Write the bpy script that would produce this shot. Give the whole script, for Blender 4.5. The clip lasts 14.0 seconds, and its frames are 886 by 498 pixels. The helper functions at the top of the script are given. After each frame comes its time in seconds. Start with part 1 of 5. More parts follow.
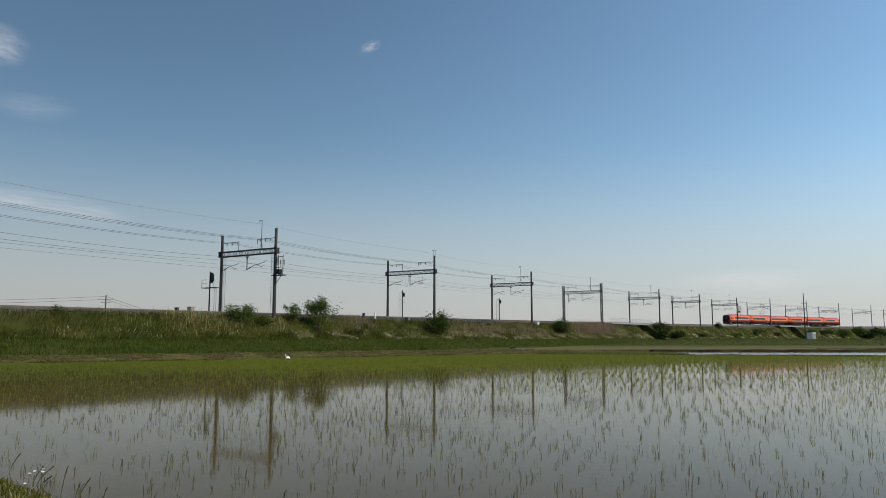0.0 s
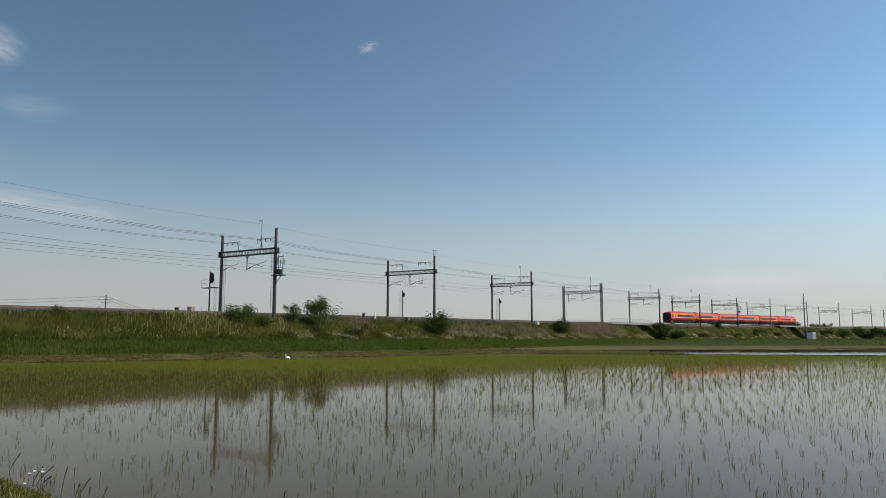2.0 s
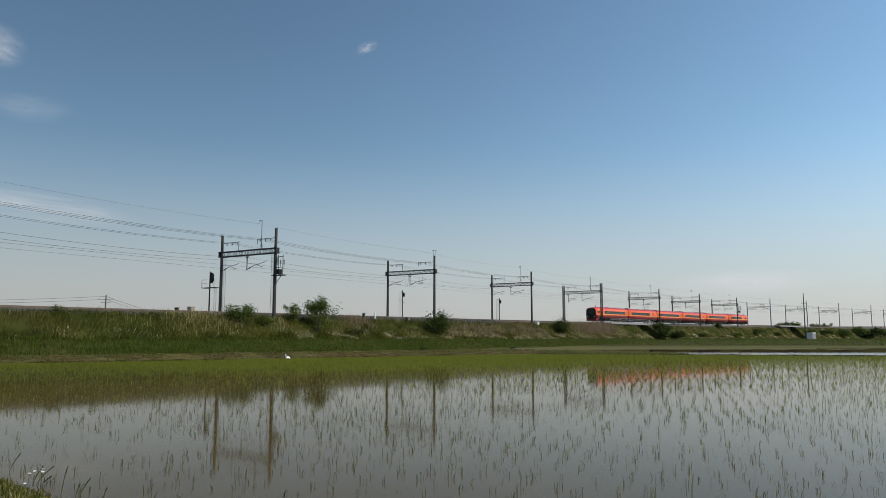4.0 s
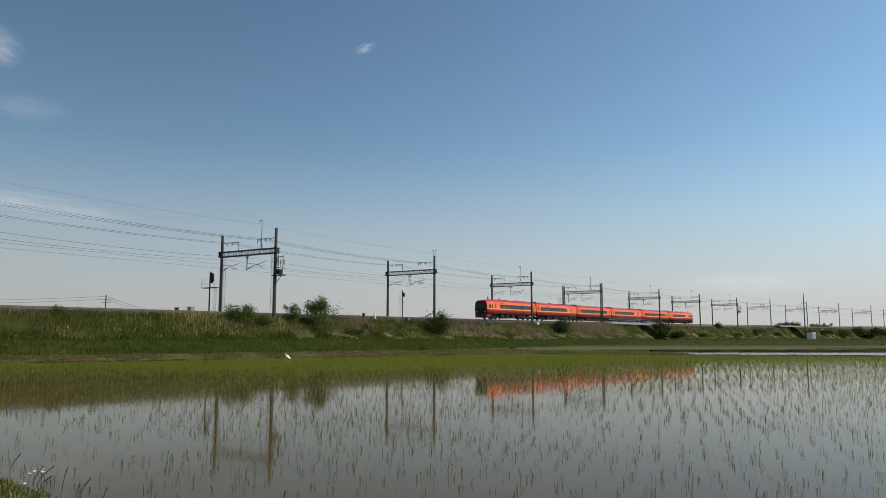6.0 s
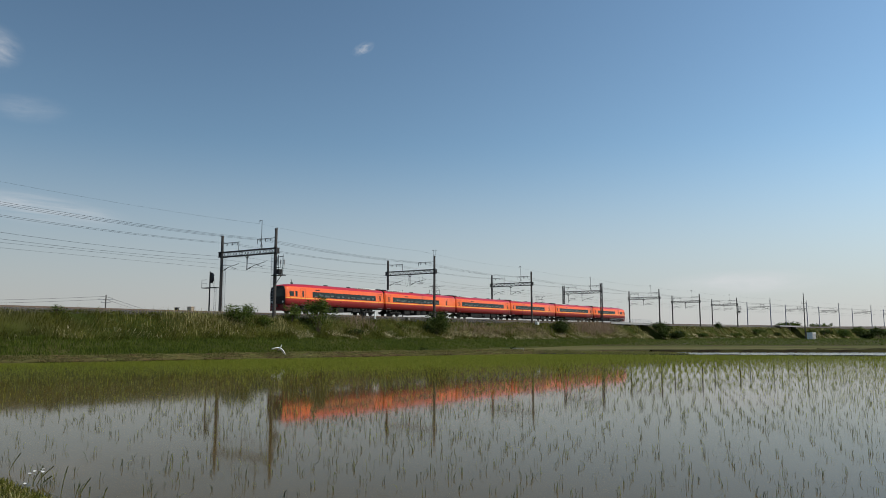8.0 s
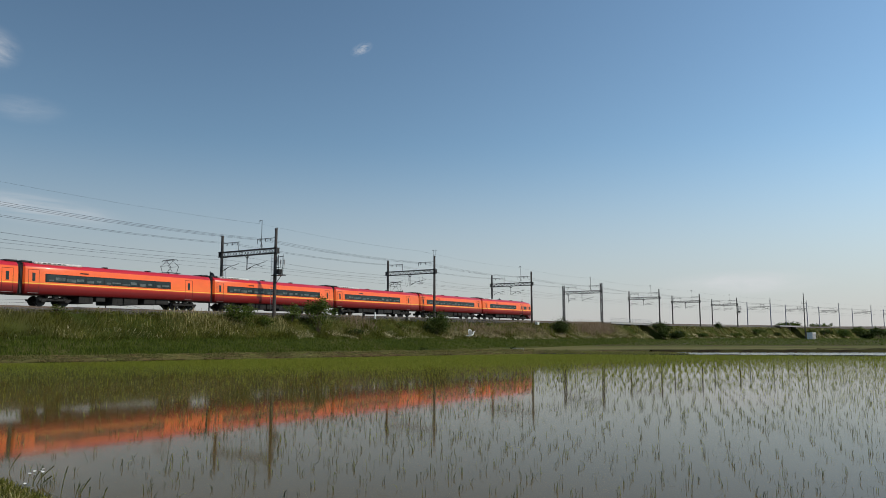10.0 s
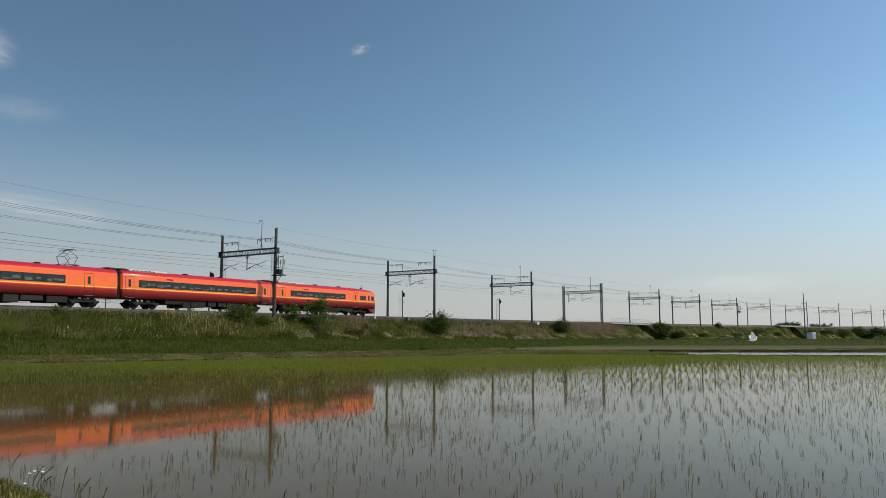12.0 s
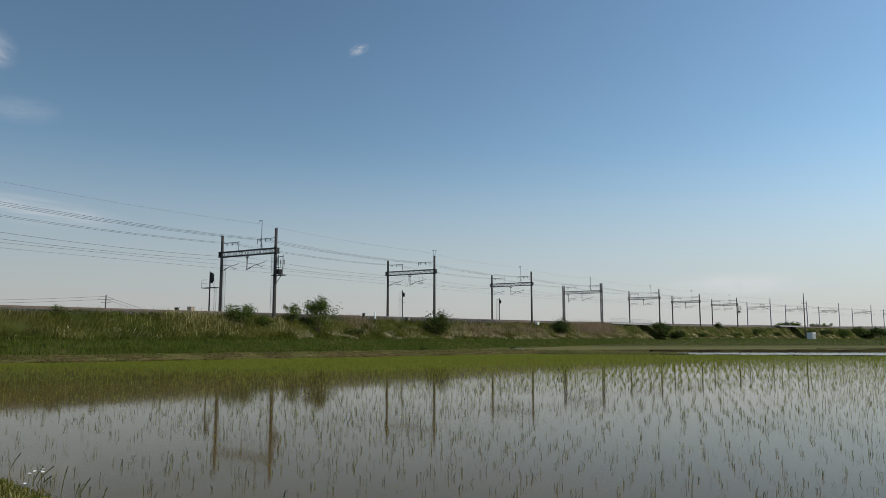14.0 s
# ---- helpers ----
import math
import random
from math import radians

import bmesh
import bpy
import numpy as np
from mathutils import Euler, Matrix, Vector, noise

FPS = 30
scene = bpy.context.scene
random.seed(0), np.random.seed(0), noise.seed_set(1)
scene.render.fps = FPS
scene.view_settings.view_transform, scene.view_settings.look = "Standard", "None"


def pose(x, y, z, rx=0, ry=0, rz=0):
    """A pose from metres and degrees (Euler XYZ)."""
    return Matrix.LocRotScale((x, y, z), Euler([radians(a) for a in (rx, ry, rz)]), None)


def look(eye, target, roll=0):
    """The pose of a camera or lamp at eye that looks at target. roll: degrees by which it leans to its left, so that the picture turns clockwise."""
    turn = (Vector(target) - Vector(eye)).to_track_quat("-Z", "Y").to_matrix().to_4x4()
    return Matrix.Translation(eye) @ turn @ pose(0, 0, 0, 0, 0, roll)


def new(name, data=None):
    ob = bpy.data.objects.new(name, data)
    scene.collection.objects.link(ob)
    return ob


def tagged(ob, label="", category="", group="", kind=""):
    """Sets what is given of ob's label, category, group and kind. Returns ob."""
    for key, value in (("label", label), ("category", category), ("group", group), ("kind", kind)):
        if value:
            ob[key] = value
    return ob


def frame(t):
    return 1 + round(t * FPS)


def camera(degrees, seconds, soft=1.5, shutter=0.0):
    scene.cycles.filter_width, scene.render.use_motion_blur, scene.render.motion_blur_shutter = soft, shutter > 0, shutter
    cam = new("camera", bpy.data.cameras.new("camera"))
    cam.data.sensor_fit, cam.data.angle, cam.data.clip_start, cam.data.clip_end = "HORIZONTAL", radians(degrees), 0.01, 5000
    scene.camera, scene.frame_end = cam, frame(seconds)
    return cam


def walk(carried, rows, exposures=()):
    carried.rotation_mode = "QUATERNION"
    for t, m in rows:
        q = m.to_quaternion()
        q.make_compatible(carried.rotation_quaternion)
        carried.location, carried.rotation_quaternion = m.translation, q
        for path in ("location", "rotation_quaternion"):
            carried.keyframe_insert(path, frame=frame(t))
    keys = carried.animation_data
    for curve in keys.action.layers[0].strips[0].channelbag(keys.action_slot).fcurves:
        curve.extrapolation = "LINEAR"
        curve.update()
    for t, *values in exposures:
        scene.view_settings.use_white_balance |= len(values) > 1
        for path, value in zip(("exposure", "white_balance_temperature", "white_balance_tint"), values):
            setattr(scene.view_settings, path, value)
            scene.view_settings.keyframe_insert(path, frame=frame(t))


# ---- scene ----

# ---------------- camera ----------------
EYE_Z = 1.555
cam = camera(62.136, 14.0, soft=0.8)
walk(cam, [(0.0, pose(0, 0, EYE_Z, 96.981, 0, 0)), (14.0, pose(0, 0, EYE_Z, 96.981, 0, 0))])

# ---------------- sky, sun, exposure ----------------
SUN_TO = Vector((0.93, -0.36, 0.80)).normalized()
world = bpy.data.worlds.new("sky")
scene.world = world
world.use_nodes = True
wn = world.node_tree.nodes
wl = world.node_tree.links
sky = wn.new("ShaderNodeTexSky")
sky.sky_type = "NISHITA"
sky.sun_disc = False
sky.sun_elevation = math.asin(SUN_TO.z)
sky.sun_rotation = math.atan2(SUN_TO.x, SUN_TO.y)
sky.air_density, sky.dust_density, sky.ozone_density = 1.0, 0.35, 1.1
co = wn.new("ShaderNodeTexCoord")
# thin high haze: paler toward the sun's side and toward the horizon
dot = wn.new("ShaderNodeVectorMath")
dot.operation = "DOT_PRODUCT"
dot.inputs[1].default_value = (SUN_TO.x / math.hypot(SUN_TO.x, SUN_TO.y), SUN_TO.y / math.hypot(SUN_TO.x, SUN_TO.y), 0)
wl.new(co.outputs["Generated"], dot.inputs[0])
veil = wn.new("ShaderNodeMapRange")
veil.interpolation_type = "SMOOTHSTEP"
veil.inputs["From Min"].default_value, veil.inputs["From Max"].default_value = -1.0, 0.6
veil.inputs["To Min"].default_value, veil.inputs["To Max"].default_value = 0.93, 2.42
wl.new(dot.outputs["Value"], veil.inputs["Value"])
brighter = wn.new("ShaderNodeVectorMath")
brighter.operation = "SCALE"
tint = wn.new("ShaderNodeVectorMath")
tint.operation = "MULTIPLY"
tint.inputs[1].default_value = (0.88, 1.0, 1.0)
wl.new(sky.outputs["Color"], tint.inputs[0])
wl.new(tint.outputs["Vector"], brighter.inputs[0])
wl.new(veil.outputs["Result"], brighter.inputs["Scale"])
up = wn.new("ShaderNodeSeparateXYZ")
wl.new(co.outputs["Generated"], up.inputs["Vector"])
low = wn.new("ShaderNodeMapRange")
low.interpolation_type = "SMOOTHSTEP"
low.inputs["From Min"].default_value, low.inputs["From Max"].default_value = -0.02, 0.27
low.inputs["To Min"].default_value, low.inputs["To Max"].default_value = 0.95, 0.0
wl.new(up.outputs["Z"], low.inputs["Value"])
haze = wn.new("ShaderNodeMixRGB")
dim = wn.new("ShaderNodeMapRange")
dim.inputs["From Min"].default_value, dim.inputs["From Max"].default_value = -1.0, 0.2
dim.inputs["To Min"].default_value, dim.inputs["To Max"].default_value = 0.80, 1.06
wl.new(dot.outputs["Value"], dim.inputs["Value"])
pale = wn.new("ShaderNodeVectorMath")
pale.operation = "SCALE"
pale.inputs[0].default_value = (6.82, 6.74, 6.88)
wl.new(dim.outputs["Result"], pale.inputs["Scale"])
wl.new(pale.outputs["Vector"], haze.inputs["Color2"])
wl.new(low.outputs["Result"], haze.inputs["Fac"])
wl.new(brighter.outputs["Vector"], haze.inputs["Color1"])
wn["Background"].inputs["Strength"].default_value = 0.075
wl.new(haze.outputs["Color"], wn["Background"].inputs["Color"])
sun = new("sun", bpy.data.lights.new("sun", "SUN"))
sun.data.energy, sun.data.angle, sun.data.color = 3.05, radians(0.53), (1.0, 0.91, 0.75)
sun.matrix_world = look(SUN_TO * 200, (0, 0, 0))
scene.view_settings.exposure = 0.0


# ---------------- materials ----------------
def mat(name, c1, c2=None, scale=4.0, rough=0.8, metal=0.0, bump=0.0, c3=None, coords="Object", detail=6.0, island=0.0, spec=0.4, stretch=None):
    """Two-scale mottled surface: grain between c1 and c2, wide stains toward c3."""
    m = bpy.data.materials.new(name)
    m.use_nodes = True
    n, l = m.node_tree.nodes, m.node_tree.links
    b = n["Principled BSDF"]
    b.inputs["Roughness"].default_value, b.inputs["Metallic"].default_value = rough, metal
    b.inputs["Specular IOR Level"].default_value = spec
    c2 = c2 or tuple(v * 0.75 for v in c1)
    co = n.new("ShaderNodeTexCoord")
    mp = n.new("ShaderNodeMapping")
    l.new(co.outputs[coords], mp.inputs["Vector"])
    if stretch:
        mp.inputs["Scale"].default_value = stretch
    t = n.new("ShaderNodeTexNoise")
    t.inputs["Scale"].default_value, t.inputs["Detail"].default_value, t.inputs["Roughness"].default_value = scale, detail, 0.65
    l.new(mp.outputs["Vector"], t.inputs["Vector"])
    r = n.new("ShaderNodeValToRGB")
    r.color_ramp.elements[0].position, r.color_ramp.elements[1].position = 0.35, 0.68
    r.color_ramp.elements[0].color, r.color_ramp.elements[1].color = (*c2, 1), (*c1, 1)
    l.new(t.outputs["Fac"], r.inputs["Fac"])
    out = r.outputs["Color"]
    if c3:
        t2 = n.new("ShaderNodeTexNoise")
        t2.inputs["Scale"].default_value, t2.inputs["Detail"].default_value = scale * 0.13, 4.0
        l.new(mp.outputs["Vector"], t2.inputs["Vector"])
        r2 = n.new("ShaderNodeValToRGB")
        r2.color_ramp.elements[0].position, r2.color_ramp.elements[1].position = 0.42, 0.62
        l.new(t2.outputs["Fac"], r2.inputs["Fac"])
        mx = n.new("ShaderNodeMixRGB")
        mx.inputs["Color2"].default_value = (*c3, 1)
        l.new(r2.outputs["Color"], mx.inputs["Fac"])
        l.new(out, mx.inputs["Color1"])
        out = mx.outputs["Color"]
    if island:
        g = n.new("ShaderNodeNewGeometry")
        hs = n.new("ShaderNodeHueSaturation")
        rm = n.new("ShaderNodeMapRange")
        rm.inputs["To Min"].default_value, rm.inputs["To Max"].default_value = 1 - island, 1 + island
        l.new(g.outputs["Random Per Island"], rm.inputs["Value"])
        l.new(rm.outputs["Result"], hs.inputs["Value"])
        l.new(out, hs.inputs["Color"])
        out = hs.outputs["Color"]
    l.new(out, b.inputs["Base Color"])
    if bump:
        bp = n.new("ShaderNodeBump")
        bp.inputs["Strength"].default_value, bp.inputs["Distance"].default_value = bump, 0.03
        l.new(t.outputs["Fac"], bp.inputs["Height"])
        l.new(bp.outputs["Normal"], b.inputs["Normal"])
    return m


def leafy(name, colors, through_light=0.3, rough=0.6, glow=1.0):
    """Blades and leaves: each one picks its tint from the list, and lets some light through."""
    m = bpy.data.materials.new(name)
    m.use_nodes = True
    n, l = m.node_tree.nodes, m.node_tree.links
    b = n["Principled BSDF"]
    b.inputs["Roughness"].default_value = rough
    b.inputs["Specular IOR Level"].default_value = 0.08
    g = n.new("ShaderNodeNewGeometry")
    r = n.new("ShaderNodeValToRGB")
    while len(r.color_ramp.elements) < len(colors):
        r.color_ramp.elements.new(0.5)
    for i, c in enumerate(colors):
        r.color_ramp.elements[i].position = i / (len(colors) - 1)
        r.color_ramp.elements[i].color = (*c, 1)
    l.new(g.outputs["Random Per Island"], r.inputs["Fac"])
    l.new(r.outputs["Color"], b.inputs["Base Color"])
    tr = n.new("ShaderNodeBsdfTranslucent")
    gain = n.new("ShaderNodeVectorMath")
    gain.operation = "SCALE"
    gain.inputs["Scale"].default_value = glow
    l.new(r.outputs["Color"], gain.inputs[0])
    l.new(gain.outputs["Vector"], tr.inputs["Color"])
    mx = n.new("ShaderNodeMixShader")
    mx.inputs["Fac"].default_value = through_light
    l.new(b.outputs["BSDF"], mx.inputs[1])
    l.new(tr.outputs["BSDF"], mx.inputs[2])
    l.new(mx.outputs["Shader"], n["Material Output"].inputs["Surface"])
    return m


def water_mat(name, rough, spec):
    m = bpy.data.materials.new(name)
    m.use_nodes = True
    n, l = m.node_tree.nodes, m.node_tree.links
    b = n["Principled BSDF"]
    b.inputs["Base Color"].default_value = (0.10, 0.095, 0.08, 1)
    b.inputs["Roughness"].default_value = rough
    b.inputs["IOR"].default_value = 1.33
    b.inputs["Specular IOR Level"].default_value = spec
    co = n.new("ShaderNodeTexCoord")
    t = n.new("ShaderNodeTexNoise")
    t.inputs["Scale"].default_value, t.inputs["Detail"].default_value = 5.0, 3.0
    l.new(co.outputs["Object"], t.inputs["Vector"])
    bp = n.new("ShaderNodeBump")
    bp.inputs["Strength"].default_value, bp.inputs["Distance"].default_value = 0.012, 0.02
    l.new(t.outputs["Fac"], bp.inputs["Height"])
    l.new(bp.outputs["Normal"], b.inputs["Normal"])
    mud = n.new("ShaderNodeTexNoise")
    mud.inputs["Scale"].default_value = 0.35
    l.new(co.outputs["Object"], mud.inputs["Vector"])
    r = n.new("ShaderNodeValToRGB")
    r.color_ramp.elements[0].color, r.color_ramp.elements[1].color = (0.092, 0.060, 0.015, 1), (0.122, 0.076, 0.021, 1)
    l.new(mud.outputs["Fac"], r.inputs["Fac"])
    l.new(r.outputs["Color"], b.inputs["Base Color"])
    return m


M_SOIL = mat("paddy_soil", (0.12, 0.095, 0.045), (0.04, 0.033, 0.015), 1.6, 0.95, bump=0.6, c3=(0.075, 0.08, 0.017), spec=0.04)
M_BANK = mat("bank_turf", (0.050, 0.062, 0.013), (0.027, 0.036, 0.007), 1.2, 0.95, bump=0.8, c3=(0.072, 0.067, 0.021), spec=0.04)
M_BALLAST = mat("ballast", (0.17, 0.155, 0.135), (0.05, 0.045, 0.04), 9.0, 0.95, bump=1.0, c3=(0.11, 0.09, 0.065), spec=0.05)
M_RAIL = mat("rail_steel", (0.22, 0.16, 0.12), (0.12, 0.08, 0.06), 8.0, 0.5, metal=0.7)
M_MAST = mat("spun_concrete", (0.075, 0.068, 0.062), (0.04, 0.036, 0.033), 3.0, 0.9, bump=0.3, c3=(0.055, 0.046, 0.04), stretch=(3, 3, 0.5))
M_STEEL = mat("weathered_steel", (0.035, 0.035, 0.035), (0.022, 0.02, 0.02), 6.0, 0.7, metal=0.2, bump=0.2)
M_GALV = mat("galvanised_steel", (0.40, 0.40, 0.40), (0.28, 0.28, 0.29), 6.0, 0.6, metal=0.5)
M_BLUEPOLE = mat("blue_grey_mast", (0.16, 0.17, 0.23), (0.11, 0.115, 0.16), 4.0, 0.7)
M_INSUL = mat("grey_porcelain", (0.35, 0.34, 0.33), (0.25, 0.24, 0.23), 8.0, 0.35)
M_WIRE = mat("dark_wire", (0.05, 0.05, 0.055), (0.035, 0.035, 0.04), 3.0, 0.6, metal=0.4)
M_WATER = water_mat("paddy_water", 0.055, 0.10)
M_WATER_B = water_mat("ruffled_water", 0.16, 1.0)
# the same rice twice: light and dimness are put into these two colours
M_RICE_LIT = leafy("rice_blades_lit", [(0.085, 0.105, 0.010), (0.15, 0.175, 0.020), (0.24, 0.25, 0.045)], 0.45, glow=1.85)
M_RICE_DIM = leafy("rice_blades_dim", [(0.026, 0.032, 0.014), (0.058, 0.068, 0.028), (0.13, 0.145, 0.055)], 0.3)


# ---------------- mesh helpers ----------------
def mesh_ob(name, verts, faces, material, parent=None, label="", smooth=False):
    me = bpy.data.meshes.new(name)
    me.from_pydata([tuple(v) for v in verts], [], [tuple(f) for f in faces])
    me.materials.append(material)
    if smooth:
        me.polygons.foreach_set("use_smooth", [True] * len(me.polygons))
    ob = new(name, me)
    if parent is not None:
        ob.parent = parent
    return tagged(ob, label)


def part(name, bm, material, parent, label="", smooth=False):
    me = bpy.data.meshes.new(name)
    bm.normal_update()
    bm.to_mesh(me)
    bm.free()
    for mt in (material if isinstance(material, (list, tuple)) else [material]):
        me.materials.append(mt)
    if smooth:
        me.polygons.foreach_set("use_smooth", [True] * len(me.polygons))
    ob = new(name, me)
    ob.parent = parent
    return tagged(ob, label)


def thing(name, m, label, category, group="", kind=""):
    ob = new(name)
    ob.matrix_basis = m
    ob.empty_display_size = 0.3
    return tagged(ob, label, category, group, kind)


def box(bm, c, size, m=None, bevel=0.0):
    mm = Matrix.Translation(c) @ (m or Matrix()) @ Matrix.Diagonal((*size, 1))
    r = bmesh.ops.create_cube(bm, size=1, matrix=mm)
    if bevel:
        es = list({e for v in r["verts"] for e in v.link_edges})
        bmesh.ops.bevel(bm, geom=es, offset=bevel, segments=1, affect="EDGES")


def rod(bm, a, b, r, r2=None, n=8, caps=True):
    a, b = Vector(a), Vector(b)
    d = b - a
    q = d.to_track_quat("Z", "Y").to_matrix().to_4x4()
    bmesh.ops.create_cone(bm, cap_ends=caps, segments=n, radius1=r, radius2=r if r2 is None else r2, depth=d.length,
                          matrix=Matrix.Translation((a + b) / 2) @ q)


# ---------------- the line of the railway ----------------
X0, Y0, HEAD, S_BEND, CURV = -29.812, 67.940, radians(31.162), 59.65, 0.0010220
RAIL_Z, GRADE = EYE_Z + 2.8375, 0.00902


def track(s):
    """Place and heading s metres along the near side of the near track."""
    a = min(s, S_BEND)
    x, y, h = X0 + a * math.sin(HEAD), Y0 + a * math.cos(HEAD), HEAD
    r = s - S_BEND
    if r > 0:
        h = HEAD + CURV * r
        x += (math.cos(HEAD) - math.cos(h)) / CURV
        y += (math.sin(h) - math.sin(HEAD)) / CURV
    return x, y, h


def by_track(s, off, z):
    """off: metres toward the paddy from the near side of the near track."""
    x, y, h = track(s)
    return Vector((x + math.cos(h) * off, y - math.sin(h) * off, z + GRADE * s))


def track_pose(s, off, z):
    """Local x points to the paddy, y along the line, z up."""
    x, y, h = track(s)
    return Matrix.Translation(by_track(s, off, z)) @ Matrix.Rotation(-h, 4, "Z")


# ---------------- ground: one sheet, with the paddies sunk in it ----------------
FAR_CORNER = (9.5, 75.2)
PADDY = [(-36.8, 37.95), (-0.7, 4.15), (14.0, 1.5), (60.0, 0.3), (66.0, 60.0), FAR_CORNER]
PADDY_B = [(25.0, 73.2), (80.0, 58.6), (86.0, 87.0), (27.0, 88.0)]


def inside(poly, x, y):
    """Distance to the nearest edge of a convex plot, positive inside."""
    d = 1e9
    for (ax, ay), (bx, by) in zip(poly, poly[1:] + poly[:1]):
        L = math.hypot(bx - ax, by - ay)
        d = min(d, ((bx - ax) * (y - ay) - (by - ay) * (x - ax)) / L)
    return d


def ground_z(x, y):
    z = 0.10 + 0.05 * noise.noise((x * 0.11, y * 0.11, 0.0))
    for k, poly in enumerate((PADDY, PADDY_B)):
        d = inside(poly, x, y)
        if d > 0:
            z = -0.16
        elif d > -2.2 and y > 14:
            e = max(0.0, 1 - abs(d + 1.1) / 1.2)
            z = max(z, 0.10 + 0.36 * e + 0.08 * noise.noise((x * 0.9, y * 0.9, 3.0)))
    if x > 14 and 50 < y < 92 and z > 0:
        z = 0.02 + 0.02 * noise.noise((x * 0.9, y * 0.9, 3.0))
    if y < 13 and inside(PADDY, x, y) <= 0:
        z = min(0.34, 0.12 - inside(PADDY, x, y) * 0.4)
    if y > 112:
        f = min(1.0, (y - 112) / 100)
        z += 1.4 * f * f * (3 - 2 * f)
    return z


def steps(lo, hi, near_lo, near_hi, fine):
    v = list(np.arange(near_lo, near_hi, fine))
    d, a = fine * 1.4, near_hi
    while a < hi:
        v.append(a)
        a, d = a + d, d * 1.35
    v.append(hi)
    d, a = fine * 1.4, near_lo - fine
    while a > lo:
        v.append(a)
        a, d = a - d, d * 1.35
    v.append(lo)
    return sorted(v)


def build_ground():
    xs, ys = steps(-4500, 4500, -48, 80, 0.6), steps(-4500, 4500, 2, 118, 0.5)
    verts = [(x, y, ground_z(x, y)) for y in ys for x in xs]
    w = len(xs)
    faces = [(j * w + i, j * w + i + 1, (j + 1) * w + i + 1, (j + 1) * w + i) for j in range(len(ys) - 1) for i in range(w - 1)]
    ob = mesh_ob("ground", verts, faces, M_SOIL, smooth=True)
    tagged(ob, "flat farmland of mud plots and low grassy dykes", "ground", kind="structure")


def build_water(name, poly, label, material):
    # a little larger than the plot: its rim lies inside the dyke
    cx, cy = sum(p[0] for p in poly) / len(poly), sum(p[1] for p in poly) / len(poly)
    ring = []
    for x, y in poly:
        L = math.hypot(x - cx, y - cy)
        ring.append((x + (x - cx) / L * 0.25, y + (y - cy) / L * 0.25, 0.0))
    ob = mesh_ob(name, ring, [tuple(range(len(ring)))], material)
    tagged(ob, label, "water", kind="structure")


build_ground()
build_water("water", PADDY, "still shallow water of a flooded rice paddy", M_WATER)
build_water("water", PADDY_B, "shallow ruffled water of the next flooded plot", M_WATER_B)

# ---------------- railway embankment ----------------
# (offset toward the paddy, height over the rail's top)
SECTION = [(-24.0, -4.2), (-17.0, -3.6), (-10.4, -0.75), (-9.2, -0.62), (-7.7, -0.55), (-6.9, -0.19), (0.3, -0.19), (1.0, -0.5), (2.2, -0.58),
           (3.2, -1.0), (4.2, -1.65), (5.2, -2.25), (6.2, -2.75), (7.4, -3.1), (8.6, -3.45), (9.8, -3.85), (11.0, -4.15), (12.5, -4.35)]
BRIDGES = [(143.0, 151.0), (277.0, 287.0)]


def bank_z(off):
    for (a, za), (b, zb) in zip(SECTION, SECTION[1:]):
        if a <= off <= b:
            return RAIL_Z + za + (zb - za) * (off - a) / (b - a)
    return 0.0


def bank_point(s, off):
    z = bank_z(off)
    if off > 2.5:
        z += 0.22 * noise.noise((s * 0.35, off * 0.5, 1.0)) + 0.12 * noise.noise((s * 1.1, off * 1.2, 5.0))
    # the climb of the line fades out toward the foot of the bank
    lift = GRADE * s * (1 - min(1.0, max(0.0, z / RAIL_Z)) ** 2)
    return by_track(s, off, (max(z, -0.3) if -20 < off < 11.5 else -0.4) - lift)


def build_bank():
    spans, a = [], -170.0
    for b0, b1 in BRIDGES:
        spans.append((a, b0))
        a = b1
    spans.append((a, 900.0))
    for lo, hi in spans:
        ss = [lo]
        while ss[-1] < hi - 0.01:
            st = 1.0 if -30 < ss[-1] < 150 else 2.5 if ss[-1] < 320 else 12.0
            ss.append(min(hi, ss[-1] + st))
        verts = [bank_point(s, o) for s in ss for o, _ in SECTION]
        w = len(SECTION)
        faces = [(j * w + i, j * w + i + 1, (j + 1) * w + i + 1, (j + 1) * w + i) for j in range(len(ss) - 1) for i in range(w - 1)]
        faces += [tuple(range(w)), tuple(range(len(verts) - 1, len(verts) - w - 1, -1))]
        me = bpy.data.meshes.new("embankment")
        me.from_pydata([tuple(v) for v in verts], [], faces)
        me.materials.append(M_BANK)
        me.materials.append(M_BALLAST)
        for p in me.polygons:
            k = p.index % (w - 1)
            p.material_index = 1 if p.index < (len(ss) - 1) * (w - 1) and 3 <= k <= 7 else 0
            p.use_smooth = p.index < (len(ss) - 1) * (w - 1)
        ob = new("embankment", me)
        tagged(ob, "grassy railway embankment with a ballast bed on top", "embankment", kind="structure")


